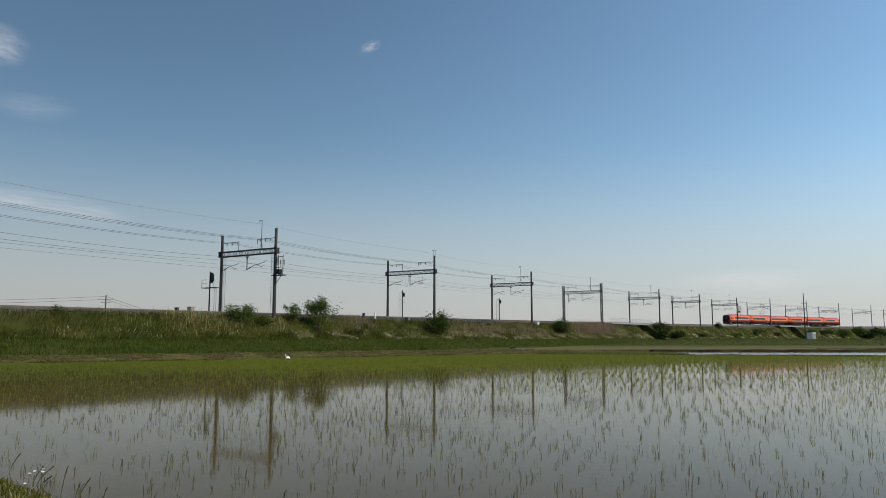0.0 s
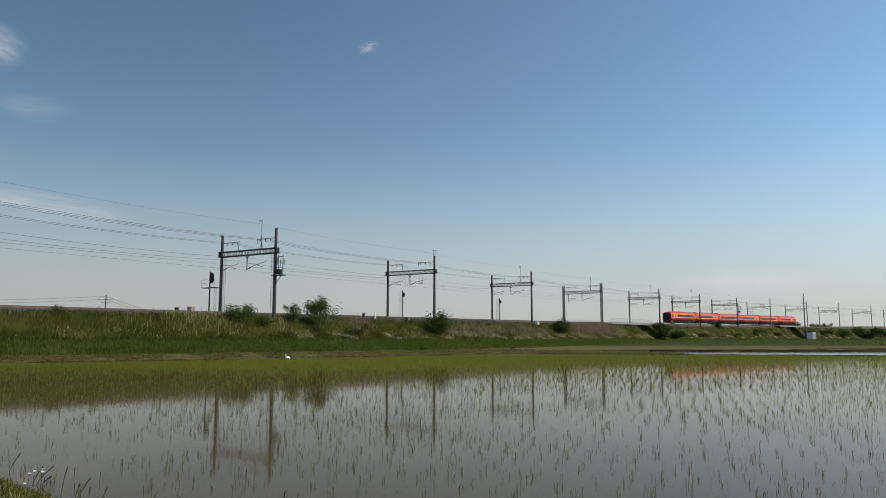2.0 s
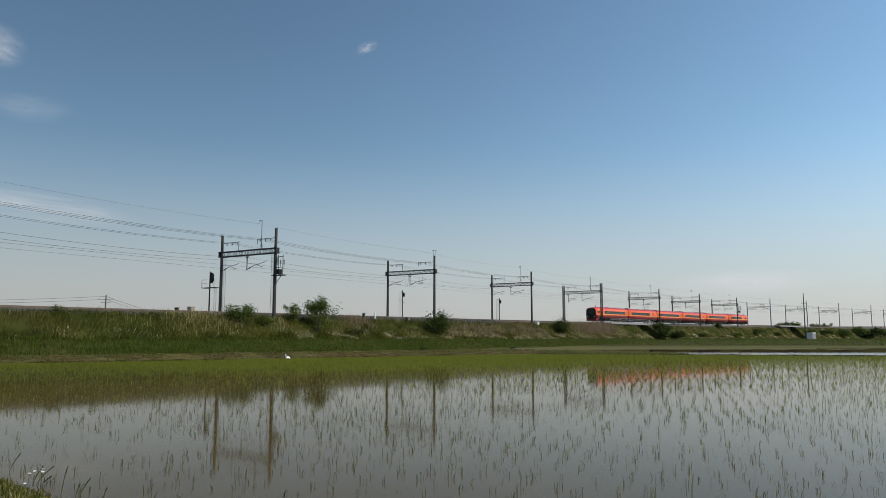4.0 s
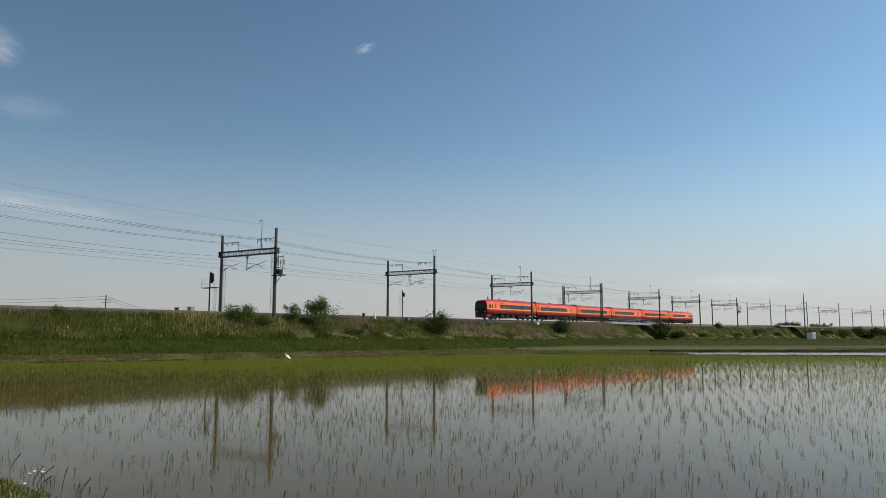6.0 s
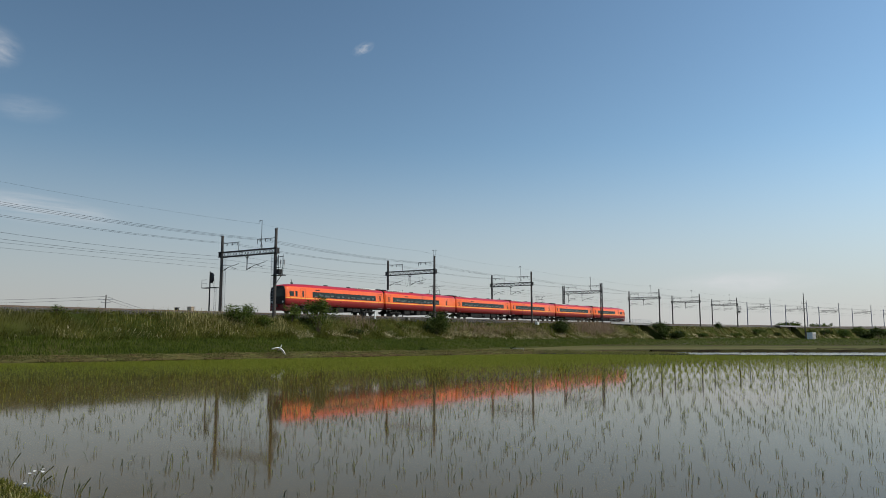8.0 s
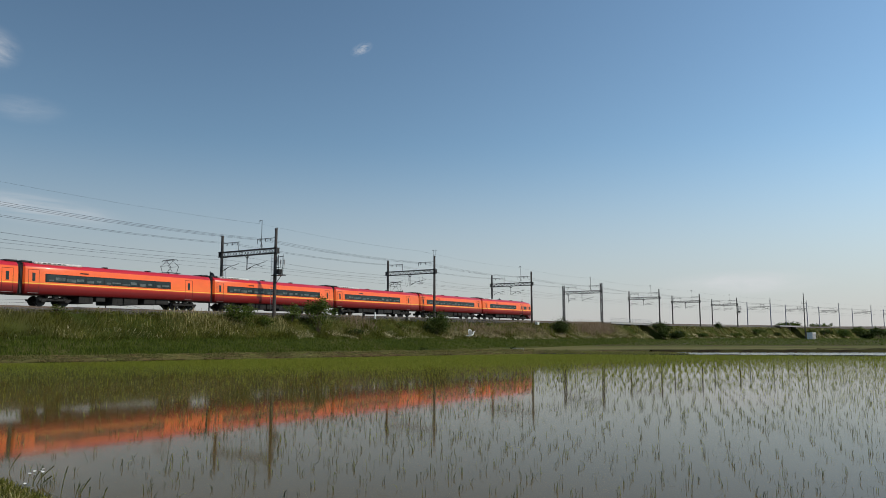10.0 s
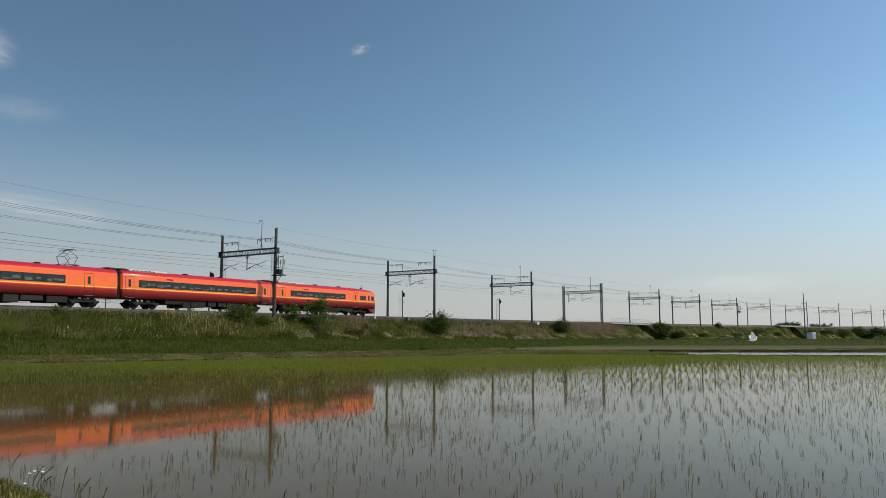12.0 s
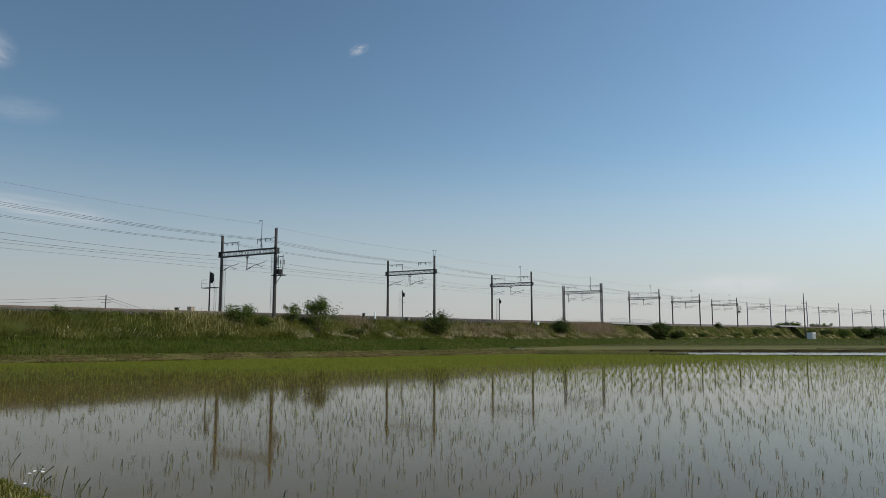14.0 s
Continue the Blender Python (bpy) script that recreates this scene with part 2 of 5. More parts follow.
def sweep(name, offs, z, half, height, s0, s1, material, label, category):
    """A bar of rectangular section along the line."""
    ss = list(np.arange(s0, s1, 4.0)) + [s1]
    verts, faces = [], []
    for s in ss:
        for o, zz in ((-half, 0), (half, 0), (half, height), (-half, height)):
            verts.append(by_track(s, offs + o, z + zz))
    for j in range(len(ss) - 1):
        for i in range(4):
            faces.append((j * 4 + i, j * 4 + (i + 1) % 4, j * 4 + 4 + (i + 1) % 4, j * 4 + 4 + i))
    ob = mesh_ob(name, verts, faces, material)
    return tagged(ob, label, category, kind="structure")


NEAR_C, FAR_C = -1.45, -5.25
build_bank()
for c in (NEAR_C, FAR_C):
    for g in (-0.5335, 0.5335):
        sweep("rail", c + g, RAIL_Z - 0.15, 0.033, 0.15, -170, 620, M_RAIL, "rusty steel running rail on ballast", "rail")

# ---------------- overhead line gantries ----------------
OFF_R, OFF_L = 1.805, -6.846
SPAN = OFF_R - OFF_L
BEAM = 6.65
GANTRIES = [18.1, 52.1, 86.9, 121.6, 160.8, 193.1, 227.3, 261.1, 301.4, 339.1, 378.6, 417.0, 456.0]
FOOT = 0.75
HANG = 0.515  # where the middle post hangs, as a part of the span from the paddy side


def mast(parent, x, top, material=None, r=0.2):
    bm = bmesh.new()
    rod(bm, (x, 0, -FOOT), (x, 0, top), r, r * 0.78, 14)
    for z in (BEAM - 0.12, BEAM + 0.7, top - 0.03):
        k = r * (1 - 0.22 * (z + FOOT) / (top + FOOT)) + 0.018
        rod(bm, (x, 0, z - 0.05), (x, 0, z + 0.05), k, k, 14)
    for z in np.arange(0.6, BEAM - 0.5, 1.1):
        k = r * (1 - 0.22 * z / top) + 0.008
        rod(bm, (x, 0, z), (x, 0, z + 0.04), k, k, 12)
    part("mast", bm, material or M_MAST, parent, "")


def lattice_mast(parent, x, top):
    bm = bmesh.new()
    h = 0.2
    for dx in (-h, h):
        for dy in (-h, h):
            box(bm, (x + dx, dy, (top - FOOT) / 2), (0.09, 0.09, top + FOOT))
    z, k = -FOOT, 1
    while z < top - 0.5:
        for dy in (-h, h):
            rod(bm, (x - h * k, dy, z), (x + h * k, dy, z + 0.5), 0.036, n=4, caps=False)
        for dx in (-h, h):
            rod(bm, (x + dx, -h * k, z), (x + dx, h * k, z + 0.5), 0.036, n=4, caps=False)
        z, k = z + 0.5, -k
    part("lattice_mast", bm, M_STEEL, parent, "square lattice steel mast")


def truss(parent):
    bm = bmesh.new()
    lo, hi = BEAM, BEAM + 0.56
    for y in (-0.22, 0.22):
        for z in (lo, hi):
            box(bm, (-SPAN / 2, y, z), (SPAN + 0.7, 0.09, 0.1))
        n = 18
        for i in range(n):
            a, b = -SPAN * i / n, -SPAN * (i + 1) / n
            z0, z1 = (lo, hi) if i % 2 else (hi, lo)
            rod(bm, (a, y, z0), (b, y, z1), 0.042, n=4, caps=False)
    for i in range(19):
        x = -SPAN * i / 18
        rod(bm, (x, -0.22, lo), (x, 0.22, lo), 0.025, n=4)
        rod(bm, (x, -0.22, hi), (x, 0.22, hi), 0.025, n=4)
    for x in (0.3, -SPAN - 0.3):
        box(bm, (x, 0, (lo + hi) / 2), (0.05, 0.5, 0.62))
    part("truss_beam", bm, M_STEEL, parent, "dark lattice truss beam")


def drop_post(parent, x, low=1.75):
    bm = bmesh.new()
    rod(bm, (x, 0, BEAM), (x, 0, BEAM - low), 0.055, n=8)
    for k in (-1, 1):
        rod(bm, (x + 0.42 * k, 0, BEAM), (x, 0, BEAM - 0.4), 0.045, n=6)
    box(bm, (x, 0, BEAM - 0.02), (0.95, 0.3, 0.07))
    part("drop_post", bm, M_STEEL, parent)


def cantilever(parent, x, length):
    """Hinged bracket that holds the contact wire; it slopes up away from its post."""
    bm = bmesh.new()
    zb = BEAM - 1.68
    tip = (x + length, 0, zb + 0.78)
    rod(bm, (x, 0, zb), (x + length * 0.35, 0, zb + 0.42), 0.035, n=6)
    rod(bm, (x + length * 0.35, 0, zb + 0.42), tip, 0.03, n=6)
    rod(bm, (x, 0, zb + 0.68), (x + length * 0.55, 0, zb + 0.58), 0.022, n=6)
    rod(bm, (x + length * 0.48, 0, zb + 0.5), (x + length * 0.85, 0, zb + 0.2), 0.018, n=6)
    rod(bm, (x + length * 0.45, 0, zb + 0.22), (x + length * 0.85, 0, zb + 0.2), 0.018, n=6)
    for k in range(4):
        a = x + length * (0.10 + 0.03 * k)
        rod(bm, (a, 0, zb + 0.12 + 0.035 * k), (a + 0.03, 0, zb + 0.14 + 0.035 * k), 0.075, n=8)
    part("cantilever", bm, M_STEEL, parent)


def feeder_frame(parent, x0, x1, z, legs):
    bm = bmesh.new()
    rod(bm, (x0, 0, z), (x1, 0, z), 0.035, n=6)
    for x, zz in legs:
        rod(bm, (x, 0, zz), (x, 0, z), 0.03, n=6)
    for k in range(3):
        x = x0 + (x1 - x0) * (0.25 + 0.3 * k)
        for i in range(3):
            rod(bm, (x, 0, z - 0.12 - 0.1 * i), (x, 0, z - 0.06 - 0.1 * i), 0.06, n=8)
        rod(bm, (x, 0, z - 0.36), (x, 0, z), 0.02, n=5)
    part("feeder_frame", bm, M_STEEL, parent)


def aerial_post(parent, x, top, hook=0.35):
    bm = bmesh.new()
    rod(bm, (x, 0, BEAM + 0.55), (x, 0, top), 0.035, n=6)
    rod(bm, (x, 0, top), (x - hook, 0, top - 0.02), 0.03, n=6)
    rod(bm, (x - hook, 0, top - 0.02), (x - hook, 0, top - 0.25), 0.04, n=6)
    for k in (-1, 1):
        rod(bm, (x + 0.35 * k, 0, BEAM + 0.56), (x, 0, BEAM + 1.3), 0.025, n=5)
    part("aerial_post", bm, M_STEEL, parent)


def ladder(parent, x, y, z0, z1, w=0.34):
    bm = bmesh.new()
    for k in (-w / 2, w / 2):
        rod(bm, (x + k, y, z0), (x + k, y, z1), 0.022, n=5)
    for z in np.arange(z0 + 0.2, z1, 0.33):
        rod(bm, (x - w / 2, y, z), (x + w / 2, y, z), 0.014, n=4, caps=False)
    part("ladder", bm, M_GALV, parent, "galvanised ladder")


def v_truss(parent):
    """Light lattice beam of the far gantries, haunched at both masts."""
    bm = bmesh.new()
    z = BEAM - 0.1
    hi = z + 0.5

    def under(x):
        e = min(-x, SPAN + x)
        return z - 0.75 + 0.85 * min(1.0, e / 2.0)

    xs = [-SPAN * k / 14 for k in range(15)]
    rod(bm, (0, 0, hi), (-SPAN, 0, hi), 0.06, n=6)
    for k in range(14):
        rod(bm, (xs[k], 0, under(xs[k])), (xs[k + 1], 0, under(xs[k + 1])), 0.055, n=5)
        up = k % 2 == 0
        rod(bm, (xs[k], 0, under(xs[k]) if up else hi), (xs[k + 1], 0, hi if up else under(xs[k + 1])), 0.045, n=4)
    # hung brackets for the two contact wires
    for x in (-2.3, -6.1):
        rod(bm, (x - 0.9, 0, z - 0.55), (x, 0, z + 0.1), 0.05, n=5)
        rod(bm, (x + 0.9, 0, z - 0.55), (x, 0, z + 0.1), 0.05, n=5)
        rod(bm, (x - 0.9, 0, z - 0.55), (x + 1.3, 0, z - 0.35), 0.045, n=5)
    for x in (-2.4, -3.7):
        rod(bm, (x, 0, hi), (x, 0, hi + 0.85), 0.055, n=5)
    rod(bm, (-2.1, 0, hi + 0.85), (-4.0, 0, hi + 0.85), 0.055, n=5)
    part("lattice_beam", bm, M_STEEL, parent, "light lattice beam")
    bm = bmesh.new()
    rod(bm, (0, 0, 9.4), (0, 0, 10.4), 0.05, n=6)
    rod(bm, (-0.4, 0, 9.75), (0.4, 0, 9.75), 0.045, n=5)
    part("mast_spike", bm, M_STEEL, parent)


def gantry(i, s):
    far = i >= 7
    g = thing("catenary_gantry", track_pose(s, OFF_R, RAIL_Z),
              "pair of blue-grey masts with a light bar beam over both tracks" if far else
              "lattice steel masts with a dark truss beam over both tracks" if i == 3 else
              "two dark concrete masts joined by a truss beam over both tracks", "gantry", "gantries along the railway")
    top = 9.45 if i == 0 else 9.25
    if i == 3:
        lattice_mast(g, 0.35, 8.9)
        lattice_mast(g, -SPAN - 0.5, 8.7)
    elif far:
        mast(g, 0, 9.5, M_BLUEPOLE, 0.19)
        mast(g, -SPAN, 8.9, M_BLUEPOLE, 0.19)
    else:
        mast(g, 0, top)
        mast(g, -SPAN, top - 0.25)
    if far:
        v_truss(g)
        return g
    truss(g)
    drop_post(g, -SPAN * HANG)
    cantilever(g, -SPAN * HANG + 0.02, 2.9)
    if i == 3:
        drop_post(g, -SPAN + 0.7, 2.0)
        cantilever(g, -SPAN + 0.75, 2.2)
    else:
        cantilever(g, -SPAN + 0.15, 2.7)
    feeder_frame(g, -0.1, -2.9, BEAM + 1.75, [(-2.9, BEAM + (0.56 if i >= 3 else 1.2))])
    feeder_frame(g, -SPAN + 0.1, -SPAN + 2.9, BEAM + 1.65, [(-SPAN + 2.75, BEAM + 0.56)] + ([(-SPAN + 0.45, BEAM + 0.56)] if i >= 2 else []))
    if i == 1:
        bm = bmesh.new()
        for x in (-0.12, 0.12):
            rod(bm, (x, 0, top - 0.3), (x, 0, top + 0.9), 0.03, n=6)
            rod(bm, (x, 0, top + 0.9), (x * 3.5, 0, top + 0.9), 0.03, n=6)
        part("aerial_post", bm, M_STEEL, g)
    else:
        aerial_post(g, -2.25, 10.6 if i == 0 else 10.4)
    if i == 0:
        ladder(g, -SPAN + 0.55, 0.0, -FOOT, BEAM - 0.1)
        ladder(g, -0.42, 0.0, -FOOT, BEAM - 0.1)
    return g


for i, s in enumerate(GANTRIES):
    gantry(i, s)


# ---------------- wires ----------------
def wire(name, off, heights, label, r=0.014, sag=0.25):
    """One run of wire over all the gantries, hung in spans."""
    pts = [-130.0, -90.0, -53.0, -16.5] + GANTRIES
    verts, faces = [], []
    for a, b in zip(pts, pts[1:]):
        for k in range(8):
            f = k / 8
            s = a + (b - a) * f
            z = RAIL_Z + heights - sag * 4 * f * (1 - f)
            c = by_track(s, off, z)
            h = track(s)[2]
            n = Vector((math.cos(h), -math.sin(h), 0))
            for u, v in ((r, 0), (-r * 0.5, r * 0.87), (-r * 0.5, -r * 0.87)):
                verts.append(c + n * u + Vector((0, 0, v)))
    m = len(verts) // 3
    for j in range(m - 1):
        for i in range(3):
            faces.append((j * 3 + i, j * 3 + (i + 1) % 3, j * 3 + 3 + (i + 1) % 3, j * 3 + 3 + i))
    tagged(mesh_ob(name, verts, faces, M_WIRE), label, "wire")


for c in (NEAR_C, FAR_C):
    wire("contact_wire", c, 5.15, "straight dark contact wire over the track", 0.010, 0.02)
    wire("messenger_wire", c, 6.2, "sagging dark messenger wire over the track", 0.013, 0.4)
for o in (0.9, 0.1, -0.6):
    wire("feeder_wire", o, BEAM + 1.6, "dark feeder wire on the gantries", 0.013, 0.35)
for o in (-4.6, -5.4):
    wire("feeder_wire", o, BEAM + 1.5, "dark feeder wire on the gantries", 0.013, 0.35)
wire("aerial_wire", -0.8, 10.2, "thin aerial earth wire on top of the gantries", 0.007, 0.3)


# ---------------- the train ----------------
def paint_mat():
    """Gloss paint in bands up the side: maroon skirt, red, yellow line, orange, crimson roof."""
    m = bpy.data.materials.new("train_paint")
    m.use_nodes = True
    n, l = m.node_tree.nodes, m.node_tree.links
    b = n["Principled BSDF"]
    b.inputs["Roughness"].default_value = 0.34
    b.inputs["Specular IOR Level"].default_value = 0.3
    b.inputs["Coat Weight"].default_value = 0.08
    b.inputs["Coat Roughness"].default_value = 0.08
    co = n.new("ShaderNodeTexCoord")
    sp = n.new("ShaderNodeSeparateXYZ")
    l.new(co.outputs["Object"], sp.inputs["Vector"])
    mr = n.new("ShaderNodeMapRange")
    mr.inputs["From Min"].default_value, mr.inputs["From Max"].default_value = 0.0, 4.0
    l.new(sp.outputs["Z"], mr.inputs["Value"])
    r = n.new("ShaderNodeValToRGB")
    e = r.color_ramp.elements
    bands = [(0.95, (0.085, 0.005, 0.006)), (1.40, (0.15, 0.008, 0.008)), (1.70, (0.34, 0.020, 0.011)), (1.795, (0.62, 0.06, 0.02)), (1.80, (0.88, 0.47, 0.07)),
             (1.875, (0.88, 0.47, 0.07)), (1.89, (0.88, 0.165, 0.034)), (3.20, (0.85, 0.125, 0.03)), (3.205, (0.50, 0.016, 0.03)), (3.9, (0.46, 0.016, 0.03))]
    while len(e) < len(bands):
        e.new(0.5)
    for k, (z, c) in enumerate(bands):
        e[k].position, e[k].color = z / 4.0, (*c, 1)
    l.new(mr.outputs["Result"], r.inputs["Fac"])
    t = n.new("ShaderNodeTexNoise")
    t.inputs["Scale"].default_value, t.inputs["Detail"].default_value = 1.2, 5.0
    l.new(co.outputs["Object"], t.inputs["Vector"])
    hs = n.new("ShaderNodeHueSaturation")
    m2 = n.new("ShaderNodeMapRange")
    m2.inputs["To Min"].default_value, m2.inputs["To Max"].default_value = 0.88, 1.08
    l.new(t.outputs["Fac"], m2.inputs["Value"])
    l.new(m2.outputs["Result"], hs.inputs["Value"])
    l.new(r.outputs["Color"], hs.inputs["Color"])
    l.new(hs.outputs["Color"], b.inputs["Base Color"])
    return m


M_PAINT = paint_mat()
M_GLASS = mat("dark_tinted_glass", (0.016, 0.024, 0.023), (0.034, 0.045, 0.043), 0.7, 0.10, spec=0.2)
M_SEATS = mat("pale_seat_covers", (0.105, 0.125, 0.118), (0.03, 0.038, 0.036), 2.2, 0.7)
M_BLACK = mat("black_gloss_panel", (0.008, 0.008, 0.009), (0.013, 0.013, 0.013), 2.0, 0.35, spec=0.2)
M_UNDER = mat("grimy_underframe", (0.022, 0.02, 0.018), (0.01, 0.009, 0.008), 3.0, 0.85, bump=0.3)
M_UNDERB = mat("grey_equipment_case", (0.028, 0.026, 0.024), (0.014, 0.013, 0.012), 3.0, 0.8)
M_RUBBER = mat("dark_gangway", (0.035, 0.034, 0.036), (0.02, 0.02, 0.02), 5.0, 0.8)
M_ROOFUNIT = mat("pale_roof_unit", (0.62, 0.60, 0.57), (0.45, 0.43, 0.40), 4.0, 0.6)
M_WHEEL = mat("worn_wheel_steel", (0.05, 0.044, 0.04), (0.025, 0.022, 0.02), 6.0, 0.6, metal=0.4)
M_SKIRT = mat("maroon_paint", (0.17, 0.01, 0.01), (0.11, 0.007, 0.008), 3.0, 0.4)
M_LAMPLENS = mat("pale_lamp_lens", (0.7, 0.7, 0.66), (0.6, 0.6, 0.55), 5.0, 0.2)

HALF_W = 1.45
PROFILE = [(1.36, 0.93), (1.42, 1.05), (1.45, 1.30), (1.45, 1.77), (1.447, 1.89), (1.44, 2.2), (1.41, 2.70), (1.375, 3.05), (1.34, 3.20), (1.26, 3.36), (1.08, 3.50), (0.75, 3.60), (0.35, 3.645)]


def side_x(z):
    for (xa, za), (xb, zb) in zip(PROFILE, PROFILE[1:]):
        if za <= z <= zb:
            return xa + (xb - xa) * (z - za) / (zb - za)
    return HALF_W


def hull(stations):
    """Body shell lofted through stations (y, width factor, top squeeze, floor lift)."""
    ring = PROFILE + [(0.0, 3.655)] + [(-x, z) for x, z in reversed(PROFILE)]
    bm = bmesh.new()
    loops = []
    for y, w, top, lift in stations:
        row = []
        for x, z in ring:
            zz = 0.93 + lift + (z - 0.93) * (1 - lift / 2.7)
            if z > 2.2:
                zz -= (zz - 2.2) * top
            row.append(bm.verts.new((x * w, y, zz)))
        loops.append(row)
    for a, b in zip(loops, loops[1:]):
        for i in range(len(ring)):
            j = (i + 1) % len(ring)
            bm.faces.new((a[i], b[i], b[j], a[j]))
    bm.faces.new(loops[0])
    bm.faces.new(list(reversed(loops[-1])))
    return bm


def panel(bm, side, y0, y1, z0, z1, out=0.012, inset=0.03):
    """A thin plate that follows the side of the body."""
    zs = sorted({z0, z1, *(z for _, z in PROFILE if z0 + 0.02 < z < z1 - 0.02)})
    rows = []
    for z in zs:
        xo = side_x(z)
        rows.append([bm.verts.new((side * (xo + d), y, z)) for y, d in ((y0, -inset), (y0, out), (y1, out), (y1, -inset))])
    for a, b in zip(rows, rows[1:]):
        for i in range(3):
            bm.faces.new((a[i], a[i + 1], b[i + 1], b[i]))
    bm.faces.new(list(reversed(rows[0])))
    bm.faces.new(rows[-1])


def pantograph(parent, y):
    p = bmesh.new()
    zb, zt = 3.72, 5.06
    for x in (-0.75, 0.75):
        rod(p, (x, y - 0.72, zb), (x, y + 0.72, zb), 0.03, n=6)
        rod(p, (x, y - 0.25, zb + 0.05), (x * 0.8, y - 0.62, zb + 0.68), 0.025, n=6)
        rod(p, (x, y + 0.25, zb + 0.05), (x * 0.8, y + 0.62, zb + 0.68), 0.025, n=6)
        rod(p, (x * 0.8, y - 0.62, zb + 0.68), (x * 0.55, y + 0.1, zt - 0.06), 0.02, n=6)
        rod(p, (x * 0.8, y + 0.62, zb + 0.68), (x * 0.55, y - 0.1, zt - 0.06), 0.02, n=6)
    for k in (-1, 1):
        rod(p, (-0.75, y + 0.72 * k, zb), (0.75, y + 0.72 * k, zb), 0.03, n=6)
        rod(p, (-0.6, y + 0.62 * k, zb + 0.68), (0.6, y + 0.62 * k, zb + 0.68), 0.02, n=6)
        rod(p, (-0.8, y + 0.16 * k, zt), (0.8, y + 0.16 * k, zt), 0.03, n=6)
        for x in (-0.8, 0.8):
            rod(p, (x, y + 0.16 * k, zt), (x * 1.28, y + 0.16 * k, zt - 0.16), 0.025, n=6)
        for x in (-0.6, 0.6):
            rod(p, (x, y + 0.55 * k, 3.5), (x, y + 0.55 * k, zb), 0.06, n=8)
    part("pantograph", p, M_RUBBER, parent, "raised diamond pantograph")


def bogie(parent, y):
    b = bmesh.new()
    for x in (-0.98, 0.98):
        box(b, (x, y, 0.52), (0.16, 2.9, 0.2), bevel=0.04)
        for k in (-1.05, 1.05):
            box(b, (x, y + k, 0.44), (0.24, 0.42, 0.3), bevel=0.04)
            rod(b, (x, y + k * 0.7, 0.55), (x, y + k * 0.7, 0.85), 0.11, n=8)
        rod(b, (x * 0.95, y, 0.6), (x * 0.95, y, 1.0), 0.26, n=12)
    box(b, (0, y, 0.6), (1.9, 0.5, 0.25))
    bg = part("bogie", b, M_UNDER, parent)
    for k in (-1.05, 1.05):
        w = bmesh.new()
        for x in (-0.56, 0.56):
            rod(w, (x - 0.065, y + k, 0.43), (x + 0.065, y + k, 0.43), 0.43, n=24)
            rod(w, (x * 0.87 - 0.02, y + k, 0.43), (x * 0.87 + 0.02, y + k, 0.43), 0.46, n=24)
        rod(w, (-0.6, y + k, 0.43), (0.6, y + k, 0.43), 0.08, n=8)
        part("wheelset", w, M_WHEEL, bg)


def windows(car, y0, y1, n):
    """A recessed dark ribbon on each side with single panes and pale seat backs behind them."""
    for side in (-1, 1):
        f = bmesh.new()
        panel(f, side, y0 - 0.08, y1 + 0.08, 2.0, 2.70, 0.006)
        part("window_ribbon", f, M_BLACK, car)
        w = (y1 - y0) / n
        for i in range(n):
            g = bmesh.new()
            panel(g, side, y0 + w * i + 0.06, y0 + w * (i + 1) - 0.06, 2.07, 2.63, 0.012)
            pane = part("window_pane", g, M_GLASS, car)
            if side > 0:
                for q in range(2):
                    g = bmesh.new()
                    c = y0 + w * (i + 0.28 + 0.45 * q)
                    hgt = 0.13 + 0.12 * ((i * 7 + q * 3) % 4) / 3
                    wd = 0.24 + 0.24 * ((i * 5 + q * 2) % 3) / 2
                    low = 2.10 + 0.09 * ((i * 3 + q) % 3)
                    panel(g, side, c - wd, c + wd * 0.8, low, low + hgt, 0.0135)
                    part("seat_back", g, M_SEATS, pane, "pale seat back seen through the glass")


def door(car, y, w=0.92):
    for side in (-1, 1):
        b = bmesh.new()
        # a shallow seam frame round the leaf
        panel(b, side, y - w / 2, y - w / 2 + 0.025, 1.08, 3.0, 0.006)
        panel(b, side, y + w / 2 - 0.025, y + w / 2, 1.08, 3.0, 0.006)
        panel(b, side, y - w / 2, y + w / 2, 2.98, 3.005, 0.006)
        d = part("door", b, M_UNDER, car, "plug door with a narrow window")
        g = bmesh.new()
        panel(g, side, y - 0.14, y + 0.12, 2.02, 2.72, 0.014)
        part("door_window", g, M_GLASS, d)
        g = bmesh.new()
        panel(g, side, y - w / 2, y + w / 2, 1.02, 1.06, 0.03)
        part("door_step", g, M_GALV, d)


def underfloor(car, length, seed):
    rnd = random.Random(seed)
    y = 5.2
    while y < length - 6.2:
        w = rnd.uniform(0.7, 2.1)
        b = bmesh.new()
        d = rnd.uniform(0.40, 0.72)
        box(b, (0, y + w / 2, 0.93 - d / 2), (2.5, w, d), bevel=0.03)
        for q in range(int(w / 0.45)):
            for sd in (-1, 1):
                box(b, (sd * 1.255, y + 0.25 + q * 0.45, 0.93 - d / 2), (0.02, 0.32, d * 0.6))
        part("equipment_case", b, rnd.choice([M_UNDER, M_UNDERB, M_UNDER]), car)
        y += w + rnd.choice([0.06, 0.12, 0.3, 0.7])


